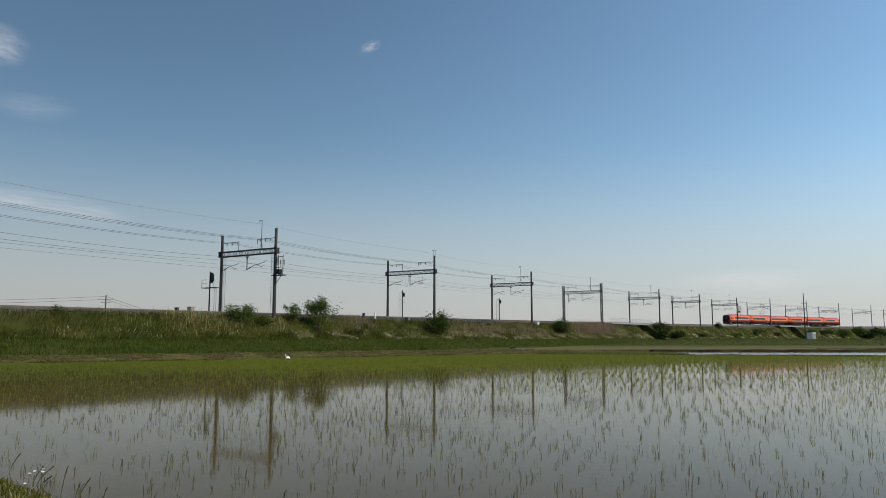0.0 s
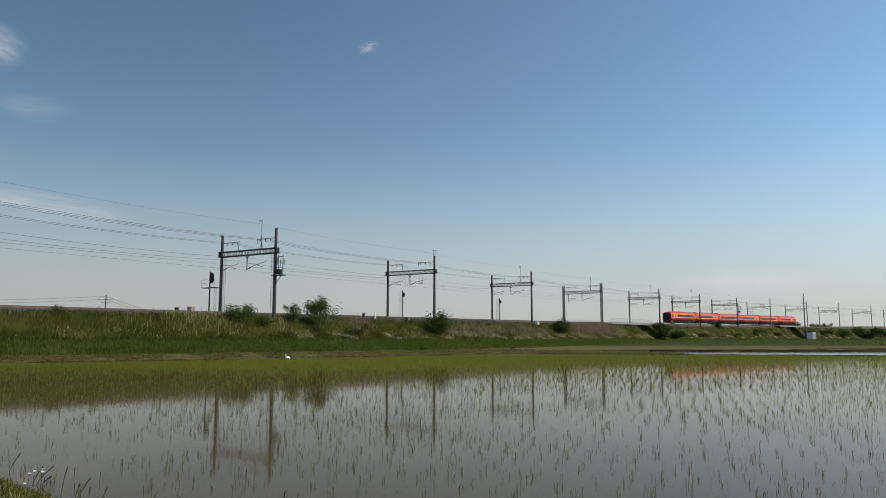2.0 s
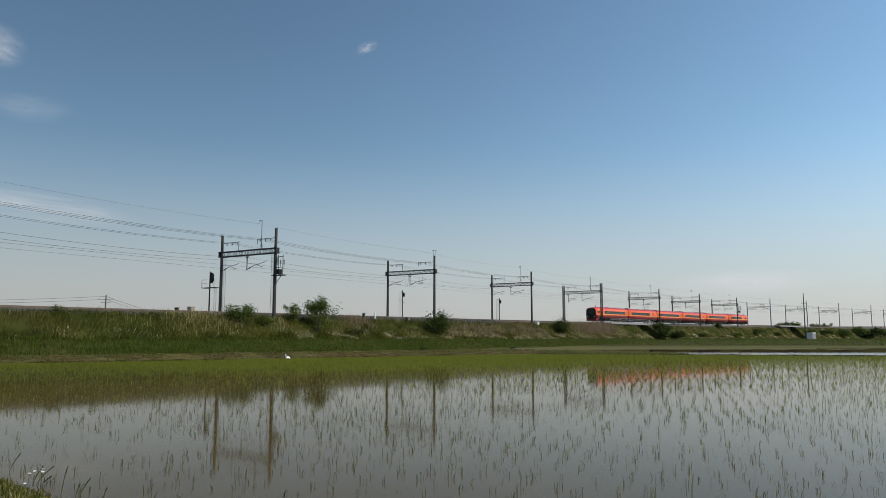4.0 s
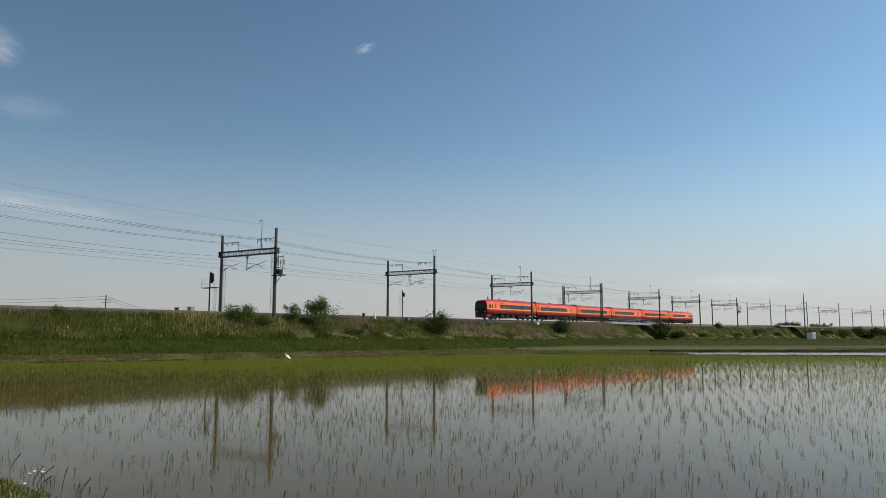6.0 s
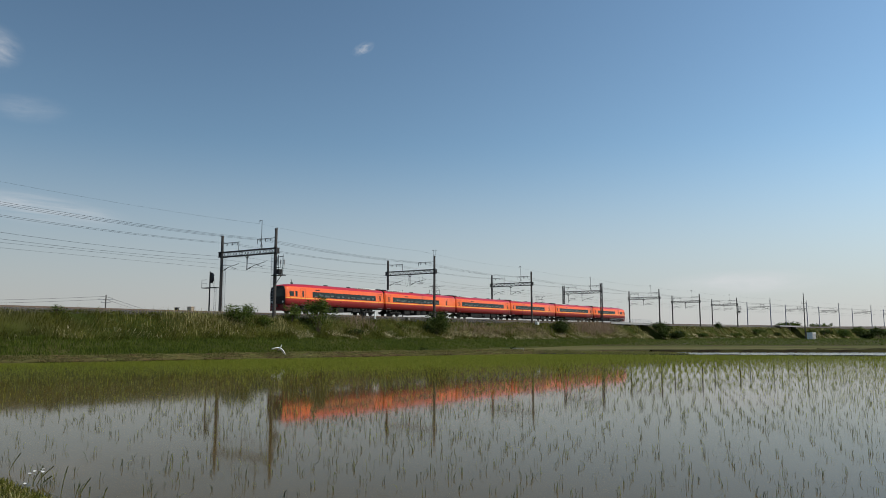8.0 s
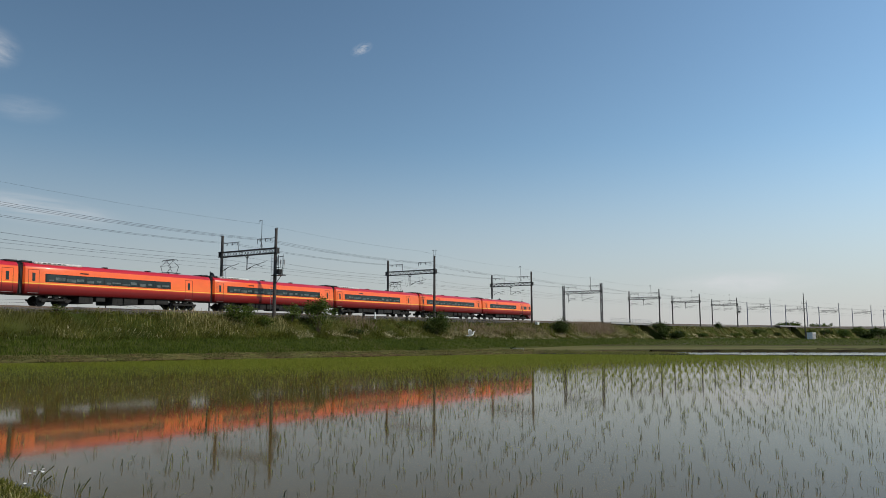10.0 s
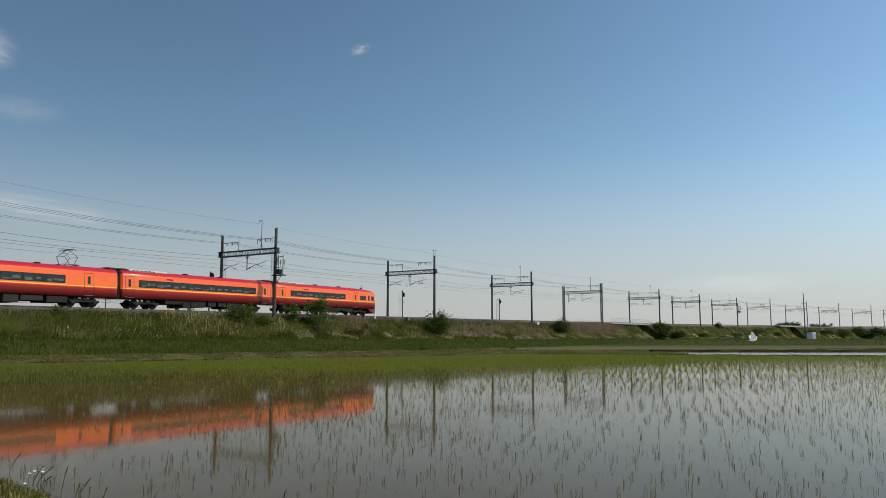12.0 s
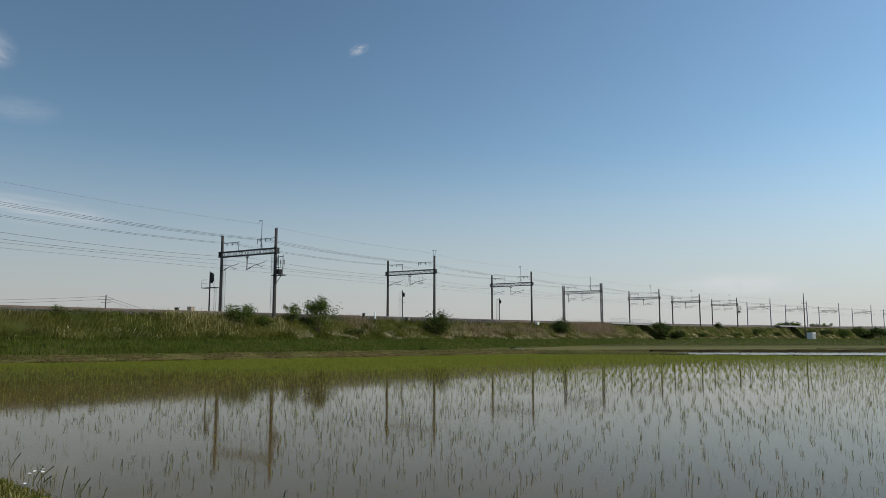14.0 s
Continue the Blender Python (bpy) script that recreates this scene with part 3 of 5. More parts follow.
def train_car(kind, seed, panto=None):
    """kind: 'lead', 'mid', 'tail'. Local y runs back along the train; the car is 20 m over its couplers."""
    L = 19.8 if kind != "mid" else 20.0
    label = {"lead": "orange and crimson leading railcar with a black cab front",
             "tail": "orange and crimson rear railcar with a rounded cab end",
             "mid": "orange and crimson railcar with a long dark window ribbon"}[kind]
    if panto:
        label = "orange and crimson railcar with a raised pantograph"
    car = thing("train_car", Matrix(), label, "train car", "cars of the train")
    nose = [(0.0, 0.84, 0.34, 0.12), (0.12, 0.91, 0.25, 0.05), (0.4, 0.965, 0.17, 0.0), (0.9, 0.99, 0.11, 0.0), (1.8, 1.0, 0.06, 0.0), (3.0, 1.0, 0.025, 0.0), (4.4, 1.0, 0.0, 0.0)]
    st = nose if kind == "lead" else [(0.27, 0.97, 0.01, 0), (0.32, 1.0, 0.0, 0)]
    mids = [(y, 1.0, 0.0, 0.0) for y in (5.2, 10.0, 14.8)]
    en = [(L - y, w, t, f) for y, w, t, f in reversed(nose)] if kind == "tail" else [(L - 0.32, 1, 0, 0), (L - 0.27, 0.97, 0.01, 0)]
    bm = hull(st + mids + en)
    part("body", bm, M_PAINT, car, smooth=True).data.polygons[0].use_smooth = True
    # gangway bellows at the inner ends
    for y, on in ((0.0, kind != "lead"), (L, kind != "tail")):
        if on:
            b = bmesh.new()
            box(b, (0, y + (0.14 if y == 0 else -0.14), 2.2), (2.05, 0.30, 2.5), bevel=0.08)
            for q in range(3):
                yy = y + (0.05 + 0.09 * q if y == 0 else -0.05 - 0.09 * q)
                box(b, (0, yy, 2.22), (2.15, 0.03, 2.6))
            part("gangway", b, M_RUBBER, car)
            b = bmesh.new()
            box(b, (0, y + (0.62 if y == 0 else -0.62), 3.64), (1.9, 1.0, 0.2), bevel=0.08)
            part("roof_duct", b, M_RUBBER, car)
    if kind == "mid":
        windows(car, 2.05, 14.6 if panto else 17.0, 7 if panto else 8)
        door(car, 1.0)
        door(car, 16.9 if panto else 18.5)
    elif kind == "lead":
        windows(car, 4.65, 17.55, 6)
        door(car, 2.85, 0.8)
        door(car, 18.65)
    else:
        windows(car, 2.8, 13.0, 5)
        door(car, 1.35)
        door(car, 15.2)
    if kind != "mid":
        sg = 1 if kind == "lead" else -1
        base = 0.0 if kind == "lead" else L
        Y = lambda d: base + sg * d
        # black cab mask lapping round the nose
        b = bmesh.new()
        ring = [(-1.16, 1.12), (-1.2, 1.8), (-1.2, 2.3), (-1.14, 2.8), (-0.98, 3.1), (-0.55, 3.24), (0.55, 3.24), (0.98, 3.1), (1.14, 2.8), (1.2, 2.3), (1.2, 1.8), (1.16, 1.12)]
        front = [b.verts.new((x, Y(-0.03), z)) for x, z in ring]
        back = [b.verts.new((x * (1.19 if z < 2.6 else 1.16), Y(0.62), z + (0.06 if z < 2 else 0.17))) for x, z in ring]
        b.faces.new(front)
        for i in range(len(ring)):
            j = (i + 1) % len(ring)
            b.faces.new((front[i], back[i], back[j], front[j]))
        mask = part("cab_front", b, M_BLACK, car, "black cab front")
        b = bmesh.new()
        box(b, (0, Y(-0.03), 2.45), (1.85, 0.03, 0.95), bevel=0.01)
        part("windscreen", b, M_GLASS, mask)
        for x in (-0.85, 0.85):
            b = bmesh.new()
            rod(b, (x, Y(-0.05), 1.35), (x, Y(0.05), 1.35), 0.11, n=12)
            part("headlight", b, M_LAMPLENS, mask)
        b = bmesh.new()
        prof = [(-0.02, 0.30), (0.0, 1.05), (0.35, 1.12), (1.9, 1.0), (1.35, 0.72), (0.7, 0.32)]
        for sd in (-1, 1):
            a = [b.verts.new((sd * (1.18 if y < 0.2 else 1.33), Y(y), z)) for y, z in prof]
            c = [b.verts.new((sd * 0.9, Y(y + 0.05), z)) for y, z in prof]
            b.faces.new(a)
            b.faces.new(list(reversed(c)))
            for i in range(len(prof)):
                j = (i + 1) % len(prof)
                b.faces.new((a[i], c[i], c[j], a[j]))
        box(b, (0, Y(0.06), 0.66), (2.3, 0.1, 0.72))
        part("plough_skirt", b, M_SKIRT, car, "maroon front skirt")
        b = bmesh.new()
        rod(b, (0, Y(-0.3), 0.88), (0, Y(0.3), 0.88), 0.12, n=8)
        box(b, (0, Y(-0.3), 0.88), (0.3, 0.2, 0.3), bevel=0.03)
        part("coupler", b, M_UNDER, car)
        for side in (-1, 1):
            b = bmesh.new()
            d0, d1 = (0.62, 1.2) if kind == "lead" else (0.62, 1.15)
            panel(b, side, min(Y(d0), Y(d1)), max(Y(d0), Y(d1)), 2.05, 2.62, 0.012)
            part("cab_window", b, M_GLASS, car)
            b = bmesh.new()
            panel(b, side, min(Y(1.5), Y(1.85)), max(Y(1.5), Y(1.85)), 2.02, 2.66, 0.012)
            part("cab_door_window", b, M_GLASS, car)
            if kind == "tail":
                b = bmesh.new()
                panel(b, side, Y(3.65), Y(2.3), 2.02, 2.62, 0.012)
                part("cab_side_window", b, M_GLASS, car)
        b = bmesh.new()
        rod(b, (0.3, Y(2.0), 3.6), (0.3, Y(1.9), 4.15), 0.035, n=6)
        box(b, (0.3, Y(2.0), 3.7), (0.2, 0.35, 0.14), bevel=0.03)
        part("roof_aerial", b, M_UNDER, car)
    # roof unit and vents
    b = bmesh.new()
    y0 = 3.3 if kind != "lead" else 15.9
    box(b, (0, y0, 3.57), (2.34, 4.3, 0.25), bevel=0.09)
    u = part("air_conditioner", b, M_ROOFUNIT, car, "pale grilled roof unit")
    b = bmesh.new()
    for q in range(6):
        box(b, (0, y0 - 1.75 + q * 0.44, 3.59), (2.36, 0.3, 0.07))
    part("grille", b, M_UNDERB, u)
    for q in range(3):
        b = bmesh.new()
        box(b, (0.55 * (-1) ** q, 8.0 + q * 2.3, 3.66), (0.5, 0.4, 0.1), bevel=0.03)
        part("roof_vent", b, M_RUBBER, car)
    for side in (-1, 1):
        b = bmesh.new()
        panel(b, side, 5.1, 5.9, 2.86, 2.97, 0.012)
        part("destination_display", b, M_BLACK, car)
    bogie(car, 3.2)
    bogie(car, L - 3.2)
    underfloor(car, L, seed)
    if panto:
        pantograph(car, panto)
    return car


CARS = [("lead", 0.0, None), ("mid", 19.8, 15.6), ("mid", 39.8, None), ("mid", 59.8, 15.6), ("mid", 79.8, None), ("tail", 99.8, None)]
TRAIN = [(train_car(k, 11 + i, p), d, 19.8 if k != "mid" else 20.0) for i, (k, d, p) in enumerate(CARS)]
S_FRONT, SPEED = 225.75, 25.465


def car_pose(s, length):
    a, b = by_track(s + 3.2, NEAR_C, RAIL_Z), by_track(s + length - 3.2, NEAR_C, RAIL_Z)
    h = math.atan2(b.x - a.x, b.y - a.y)
    d = (b - a).normalized()
    return Matrix.Translation(a - d * 3.2) @ Matrix.Rotation(-h, 4, "Z") @ Matrix.Rotation(math.asin(d.z), 4, "X")


# ---------------- rice seedlings ----------------
def stroke_mesh(name, base, hgt, lean, w, az, material, label):
    """Three-sided curved blades standing in the water, as one mesh."""
    m, w = len(base), w[:, None]
    d = np.stack([np.cos(az), np.sin(az)], 1)
    # blades face about sideways-on so that they read as strokes
    side = np.stack([np.cos(az * 0.3 - 0.4), np.sin(az * 0.3 - 0.4)], 1)
    p1 = base + d * (hgt * lean * 0.35)[:, None]
    p2 = base + d * (hgt * lean * 0.85)[:, None]
    p3 = base + d * (hgt * lean * 1.3)[:, None]
    z2 = hgt * np.clip(1.0 - lean * 0.22, 0.5, 1)
    z3 = hgt * np.clip(1.08 - lean * 0.55, 0.12, 1.05)
    V = np.empty((m, 7, 3))
    V[:, 0, :2], V[:, 1, :2] = base - side * w, base + side * w
    V[:, 0, 2] = V[:, 1, 2] = -0.03
    V[:, 2, :2], V[:, 3, :2] = p1 + side * w, p1 - side * w
    V[:, 2, 2] = V[:, 3, 2] = hgt * 0.55
    V[:, 4, :2], V[:, 5, :2] = p2 + side * w * 0.8, p2 - side * w * 0.8
    V[:, 4, 2] = V[:, 5, 2] = z2
    V[:, 6, :2], V[:, 6, 2] = p3, z3
    me = bpy.data.meshes.new(name)
    idx = np.arange(m)[:, None] * 7
    loops = np.concatenate([idx + np.array([0, 1, 2, 3]), idx + np.array([3, 2, 4, 5]), idx + np.array([5, 4, 6])], 1)
    me.vertices.add(m * 7)
    me.vertices.foreach_set("co", V.ravel())
    me.loops.add(m * 11)
    me.loops.foreach_set("vertex_index", loops.ravel())
    me.polygons.add(m * 3)
    me.polygons.foreach_set("loop_start", (np.arange(m)[:, None] * 11 + np.array([0, 4, 8])).ravel())
    me.update(calc_edges=True)
    me.materials.append(material)
    tagged(new(name, me), label, "rice plants", kind="stuff")


def far_left(P):
    """Distance from the dyke along the far edge, into the paddy."""
    (ax, ay), (bx, by) = FAR_CORNER, PADDY[0]
    return ((bx - ax) * (P[:, 1] - ay) - (by - ay) * (P[:, 0] - ax)) / math.hypot(bx - ax, by - ay)


def build_rice():
    rng = np.random.default_rng(5)
    th = radians(17.6)
    rx, ry = np.array([math.cos(th), -math.sin(th)]), np.array([math.sin(th), math.cos(th)])
    A, B = np.meshgrid(np.arange(-75, 70, 0.31), np.arange(-5, 95, 0.19))
    a, b = A.ravel(), B.ravel()
    # the planter's rows waver a little
    wave = 0.06 * np.sin(b * 0.9 + np.sin(a * 0.7) * 2.0) + 0.03 * np.sin(b * 2.3 + a)
    a = a + wave + rng.normal(0, 0.022, a.size)
    b = b + rng.normal(0, 0.055, b.size)
    P = a[:, None] * rx + b[:, None] * ry
    din = np.full(len(P), 1e9)
    for (ax, ay), (bx, by) in zip(PADDY, PADDY[1:] + PADDY[:1]):
        L = math.hypot(bx - ax, by - ay)
        din = np.minimum(din, ((bx - ax) * (P[:, 1] - ay) - (by - ay) * (P[:, 0] - ax)) / L)
    keep = (P[:, 1] > 5.0) & (np.abs(P[:, 0]) < 0.62 * P[:, 1] + 2.5) & (din > 0.25) & (P[:, 1] < 74.0 - 0.269 * (P[:, 0] - 9.5))
    P, din = P[keep], din[keep]
    thin = np.array([noise.noise((x * 0.22, y * 0.22, 9.0)) for x, y in P])
    edge = far_left(P)
    gap = np.clip(0.56 + 0.5 * thin - 0.012 * P[:, 0] - 0.45 * np.exp(-edge / 13.0) - 0.006 * P[:, 1], 0.04, 0.82)
    P = P[rng.random(len(P)) > gap]
    # the strip toward the far dyke stands thicker
    far = P[rng.random(len(P)) < np.maximum(1.8 * np.exp(-far_left(P) / 27.0), (P[:, 1] - 26) / 42)]
    P = np.concatenate([P, far + rng.normal(0, 0.09, far.shape), far[far_left(far) < 22] + rng.normal(0, 0.06, far[far_left(far) < 22].shape),
                        far[far_left(far) < 16] + rng.normal(0, 0.09, far[far_left(far) < 16].shape)])
    k = 3
    base = np.repeat(P, k, 0) + rng.normal(0, 0.016, (len(P) * k, 2))
    m = len(base)
    az = rng.uniform(0, 2 * np.pi, m)
    lean = rng.gamma(2.0, 0.21, m)
    hgt = rng.uniform(0.045, 0.135, m) * np.clip(0.62 + 0.018 * base[:, 1], 0.6, 1.0)
    w = rng.uniform(0.0014, 0.0029, m) + np.clip(base[:, 1] - 20, 0, 60) * 0.00006
    # painted contrast: mostly the dim copy close by, the lit copy farther off
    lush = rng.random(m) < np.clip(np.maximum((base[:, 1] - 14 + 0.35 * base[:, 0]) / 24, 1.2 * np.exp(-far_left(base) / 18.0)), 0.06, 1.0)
    stroke_mesh("rice_seedlings", base[lush], hgt[lush], lean[lush], w[lush], az[lush], M_RICE_LIT, "young green rice seedlings in rows in shallow water")
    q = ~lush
    stroke_mesh("rice_seedlings", base[q], hgt[q], lean[q], w[q], az[q], M_RICE_DIM, "thin drooping rice in shallow water, near dimness painted into its colour")


build_rice()


# ---------------- grass and herbs ----------------
def blade_mesh(name, base, hgt, half_w, lean, az, material, label, category, face=None):
    """Many bent blades as one mesh; base is n x 3."""
    m = len(base)
    d = np.stack([np.cos(az), np.sin(az)], 1)
    fa = az * 0.3 - 0.4 if face is None else face
    side = np.stack([np.cos(fa), np.sin(fa)], 1) * half_w[:, None]
    V = np.empty((m, 5, 3))
    p1 = base[:, :2] + d * (hgt * lean * 0.4)[:, None]
    p2 = base[:, :2] + d * (hgt * lean * 1.4)[:, None]
    V[:, 0, :2], V[:, 1, :2] = base[:, :2] - side, base[:, :2] + side
    V[:, 0, 2] = V[:, 1, 2] = base[:, 2] - 0.05
    V[:, 2, :2], V[:, 3, :2] = p1 + side * 0.9, p1 - side * 0.9
    V[:, 2, 2] = V[:, 3, 2] = base[:, 2] + hgt * 0.6
    V[:, 4, :2], V[:, 4, 2] = p2, base[:, 2] + hgt * np.clip(1.0 - lean * 0.45, 0.3, 1)
    me = bpy.data.meshes.new(name)
    idx = np.arange(m)[:, None] * 5
    loops = np.concatenate([idx + np.array([0, 1, 2, 3]), idx + np.array([3, 2, 4])], 1)
    me.vertices.add(m * 5)
    me.vertices.foreach_set("co", V.ravel())
    me.loops.add(m * 7)
    me.loops.foreach_set("vertex_index", loops.ravel())
    me.polygons.add(m * 2)
    me.polygons.foreach_set("loop_start", (np.arange(m)[:, None] * 7 + np.array([0, 4])).ravel())
    me.update(calc_edges=True)
    me.materials.append(material)
    return tagged(new(name, me), label, category, kind="stuff")


M_STRAW = leafy("dry_straw", [(0.10, 0.085, 0.024), (0.20, 0.174, 0.062), (0.44, 0.39, 0.185)], 0.25, 0.75)
M_HAY = leafy("bleached_hay", [(0.22, 0.18, 0.085), (0.40, 0.34, 0.19), (0.58, 0.52, 0.33)], 0.15, 0.8)
M_STUBBLE = leafy("field_stubble", [(0.25, 0.215, 0.08), (0.34, 0.295, 0.125), (0.44, 0.38, 0.19)], 0.25, 0.8)
M_DYKE = leafy("dyke_grass", [(0.06, 0.065, 0.016), (0.12, 0.115, 0.035), (0.22, 0.19, 0.08)], 0.3, 0.8)
M_FIELD = leafy("olive_grass", [(0.065, 0.07, 0.014), (0.11, 0.11, 0.025), (0.16, 0.15, 0.045)], 0.3, 0.7)
M_GREEN = leafy("green_grass", [(0.033, 0.039, 0.006), (0.080, 0.086, 0.012), (0.170, 0.168, 0.034)], 0.35)
M_LUSH = leafy("lush_grass", [(0.028, 0.045, 0.006), (0.060, 0.083, 0.011), (0.115, 0.142, 0.022)], 0.35)
M_REED = leafy("reddish_reeds", [(0.12, 0.08, 0.05), (0.20, 0.14, 0.09), (0.30, 0.23, 0.155)], 0.25, 0.75)
M_LEAF = leafy("shrub_leaves", [(0.036, 0.058, 0.01), (0.068, 0.10, 0.016), (0.12, 0.155, 0.032)], 0.3, 0.5)
M_LEAFD = leafy("dark_shrub_leaves", [(0.022, 0.035, 0.007), (0.042, 0.06, 0.012), (0.075, 0.095, 0.022)], 0.2, 0.5)
M_BARK = mat("shrub_bark", (0.12, 0.09, 0.06), (0.07, 0.05, 0.035), 8.0, 0.9, bump=0.4)
M_CONC = mat("old_concrete", (0.24, 0.225, 0.20), (0.14, 0.13, 0.115), 2.0, 0.9, bump=0.3, c3=(0.10, 0.09, 0.075))
M_WHITE = mat("white_paint", (0.75, 0.75, 0.73), (0.6, 0.6, 0.58), 5.0, 0.6)
M_CABINET = mat("cream_cabinet", (0.45, 0.36, 0.27), (0.35, 0.27, 0.2), 4.0, 0.7)
M_MUDDARK = mat("wet_mud", (0.034, 0.025, 0.014), (0.016, 0.012, 0.007), 2.5, 0.85, bump=0.6, c3=(0.045, 0.042, 0.014), spec=0.02)
M_CLOD = mat("turned_mud", (0.115, 0.082, 0.038), (0.04, 0.029, 0.015), 2.5, 0.85, bump=0.6, c3=(0.09, 0.085, 0.03), spec=0.03)
M_PLASTIC = mat("black_plastic_sheet", (0.03, 0.03, 0.03), (0.045, 0.042, 0.04), 3.0, 0.5)


def bank_grass():
    rng = np.random.default_rng(21)

    def scatter(n, s0, s1, o0, o1, keep=None):
        s, o = rng.uniform(s0, s1, n), rng.uniform(o0, o1, n)
        ok = np.ones(n, bool)
        for b0, b1 in BRIDGES:
            ok &= ~((s > b0 - 0.3) & (s < b1 + 0.3))
        if keep is not None:
            ok &= keep(s, o)
        s, o = s[ok], o[ok]
        return np.array([bank_point(a, b) for a, b in zip(s, o)]), s, o

    def patch(s, o, sc, lim, seed):
        return np.array([noise.noise((a * sc, b * sc * 1.6, seed)) > lim for a, b in zip(s, o)])

    def clumps(s, o, lo, hi, seed):
        return np.array([lo + (hi - lo) * min(1.0, max(0.0, 0.5 + 0.9 * noise.noise((a * 0.55, b * 0.75, seed)))) for a, b in zip(s, o)])

    def laid(s, o, spread, seed):
        return np.array([5.0 * noise.noise((a * 0.33, b * 0.4, seed)) for a, b in zip(s, o)]) + rng.normal(0, spread, len(s))

    zones = [(-30, 45, 1.0, 1.0), (45, 125, 0.55, 1.45), (125, 340, 0.22, 2.4)]
    for s0, s1, dens, fat in zones:
        ln = s1 - s0
        # straw on the upper slope
        B, s, o = scatter(int(ln * 4.3 * (30 if s0 < 0 else 50 if s0 < 100 else 95) * dens), s0, s1, 2.4, 6.9, lambda s, o: patch(s, o, 0.16, 0.02, 2.0) & ((s > 6) | (rng.random(len(s)) < 0.3)))
        m = len(B)
        blade_mesh("dry_grass", B, rng.uniform(0.3, 1.0, m) * (0.85 + 0.1 * fat) * clumps(s, o, 0.5, 1.4, 3.0), rng.uniform(0.006, 0.014, m) * fat, rng.gamma(2.0, 0.25, m) + clumps(s, o, 0.0, 0.8, 8.0), laid(s, o, 0.5, 4.0),
                   M_STRAW, "tangled dry straw-coloured grass on the embankment", "dry grass")
        # green among it
        B, s, o = scatter(int(ln * 4.8 * (95 if s0 < 100 else 65) * dens), s0, s1, 1.1, 7.0)
        m = len(B)
        blade_mesh("grass", B, rng.uniform(0.15, 0.6, m) * np.where(o < 2.6, 0.55, 1.0) * clumps(s, o, 0.35, 1.8, 6.0), rng.uniform(0.009, 0.02, m) * fat, rng.gamma(2.0, 0.25, m) + clumps(s, o, 0.0, 0.5, 5.0), laid(s, o, 0.9, 2.0),
                   M_GREEN, "rough green grass on the embankment slope", "grass")
        # lush foot
        B, s, o = scatter(int(ln * 4.6 * 85 * dens), s0, s1, 6.3, 11.0)
        m = len(B)
        blade_mesh("grass", B, rng.uniform(0.15, 0.42, m) * clumps(s, o, 0.5, 1.4, 1.0), rng.uniform(0.010, 0.021, m) * fat, rng.gamma(2.0, 0.2, m), rng.uniform(0, 6.28, m),
                   M_LUSH, "lush green grass at the foot of the embankment", "grass")
        # flattened pale hay line between
        B, s, o = scatter(int(ln * 1.2 * (75 if s0 < 0 else 330) * dens), s0, s1, 4.9, 7.0, lambda s, o: patch(s, o, 0.3, 0.1, 7.0) & ((s > 14) | (rng.random(len(s)) < 0.1)))
        m = len(B)
        blade_mesh("hay", B, rng.uniform(0.3, 0.65, m), rng.uniform(0.009, 0.018, m) * fat, rng.uniform(0.9, 1.7, m), rng.uniform(0, 6.28, m),
                   M_HAY, "pale flattened hay along the lower slope", "dry grass")
    # tall stalks on the far shoulder and along the crest
    B, s, o = scatter(900, -25, 60, -10.2, -9.0)
    m = len(B)
    blade_mesh("dry_grass", B, rng.uniform(0.3, 1.5, m) * (rng.random(m) < 0.35) + 0.15, np.full(m, 0.011), rng.gamma(2.0, 0.12, m), rng.uniform(0, 6.28, m),
               M_STRAW, "thin dry stalks on the far shoulder of the railway", "dry grass")
    # reed patches: place, spread, height
    for a, c, sp, hg, n in ((111.8, 3.9, 5.0, 1.7, 2200), (120.0, 3.2, 4.0, 1.3, 1200), (31.8, 3.2, 1.6, 1.0, 500), (62.0, 4.6, 5.0, 1.2, 900), (80.0, 4.4, 5.0, 1.1, 800), (6.5, 3.6, 3.5, 1.0, 600)):
        s, o = rng.normal(a, sp, n), np.clip(rng.normal(c, 0.9, n), 2.3, 6.5)
        B = np.array([bank_point(x, y) for x, y in zip(s, o)])
        blade_mesh("reeds", B, rng.uniform(0.5, 1.0, n) * hg, rng.uniform(0.008, 0.016, n) * (1.5 if a > 40 else 1.0), rng.gamma(2.0, 0.10, n), rng.uniform(0, 6.28, n),
                   M_REED if a > 25 else M_STRAW, "dry reddish reeds standing on the embankment" if a > 25 else "upright dry reeds on the embankment", "reeds")


bank_grass()


def dyke_top(x, y):
    """Height of the dyke, or of the foot of the embankment where that lies over it."""
    x0, y0, h = track(0.0)
    s = (x - x0) * math.sin(h) + (y - y0) * math.cos(h)
    o = (x - x0) * math.cos(h) - (y - y0) * math.sin(h)
    return max(ground_z(x, y), bank_point(s, o).z) if o < 11.5 else ground_z(x, y)


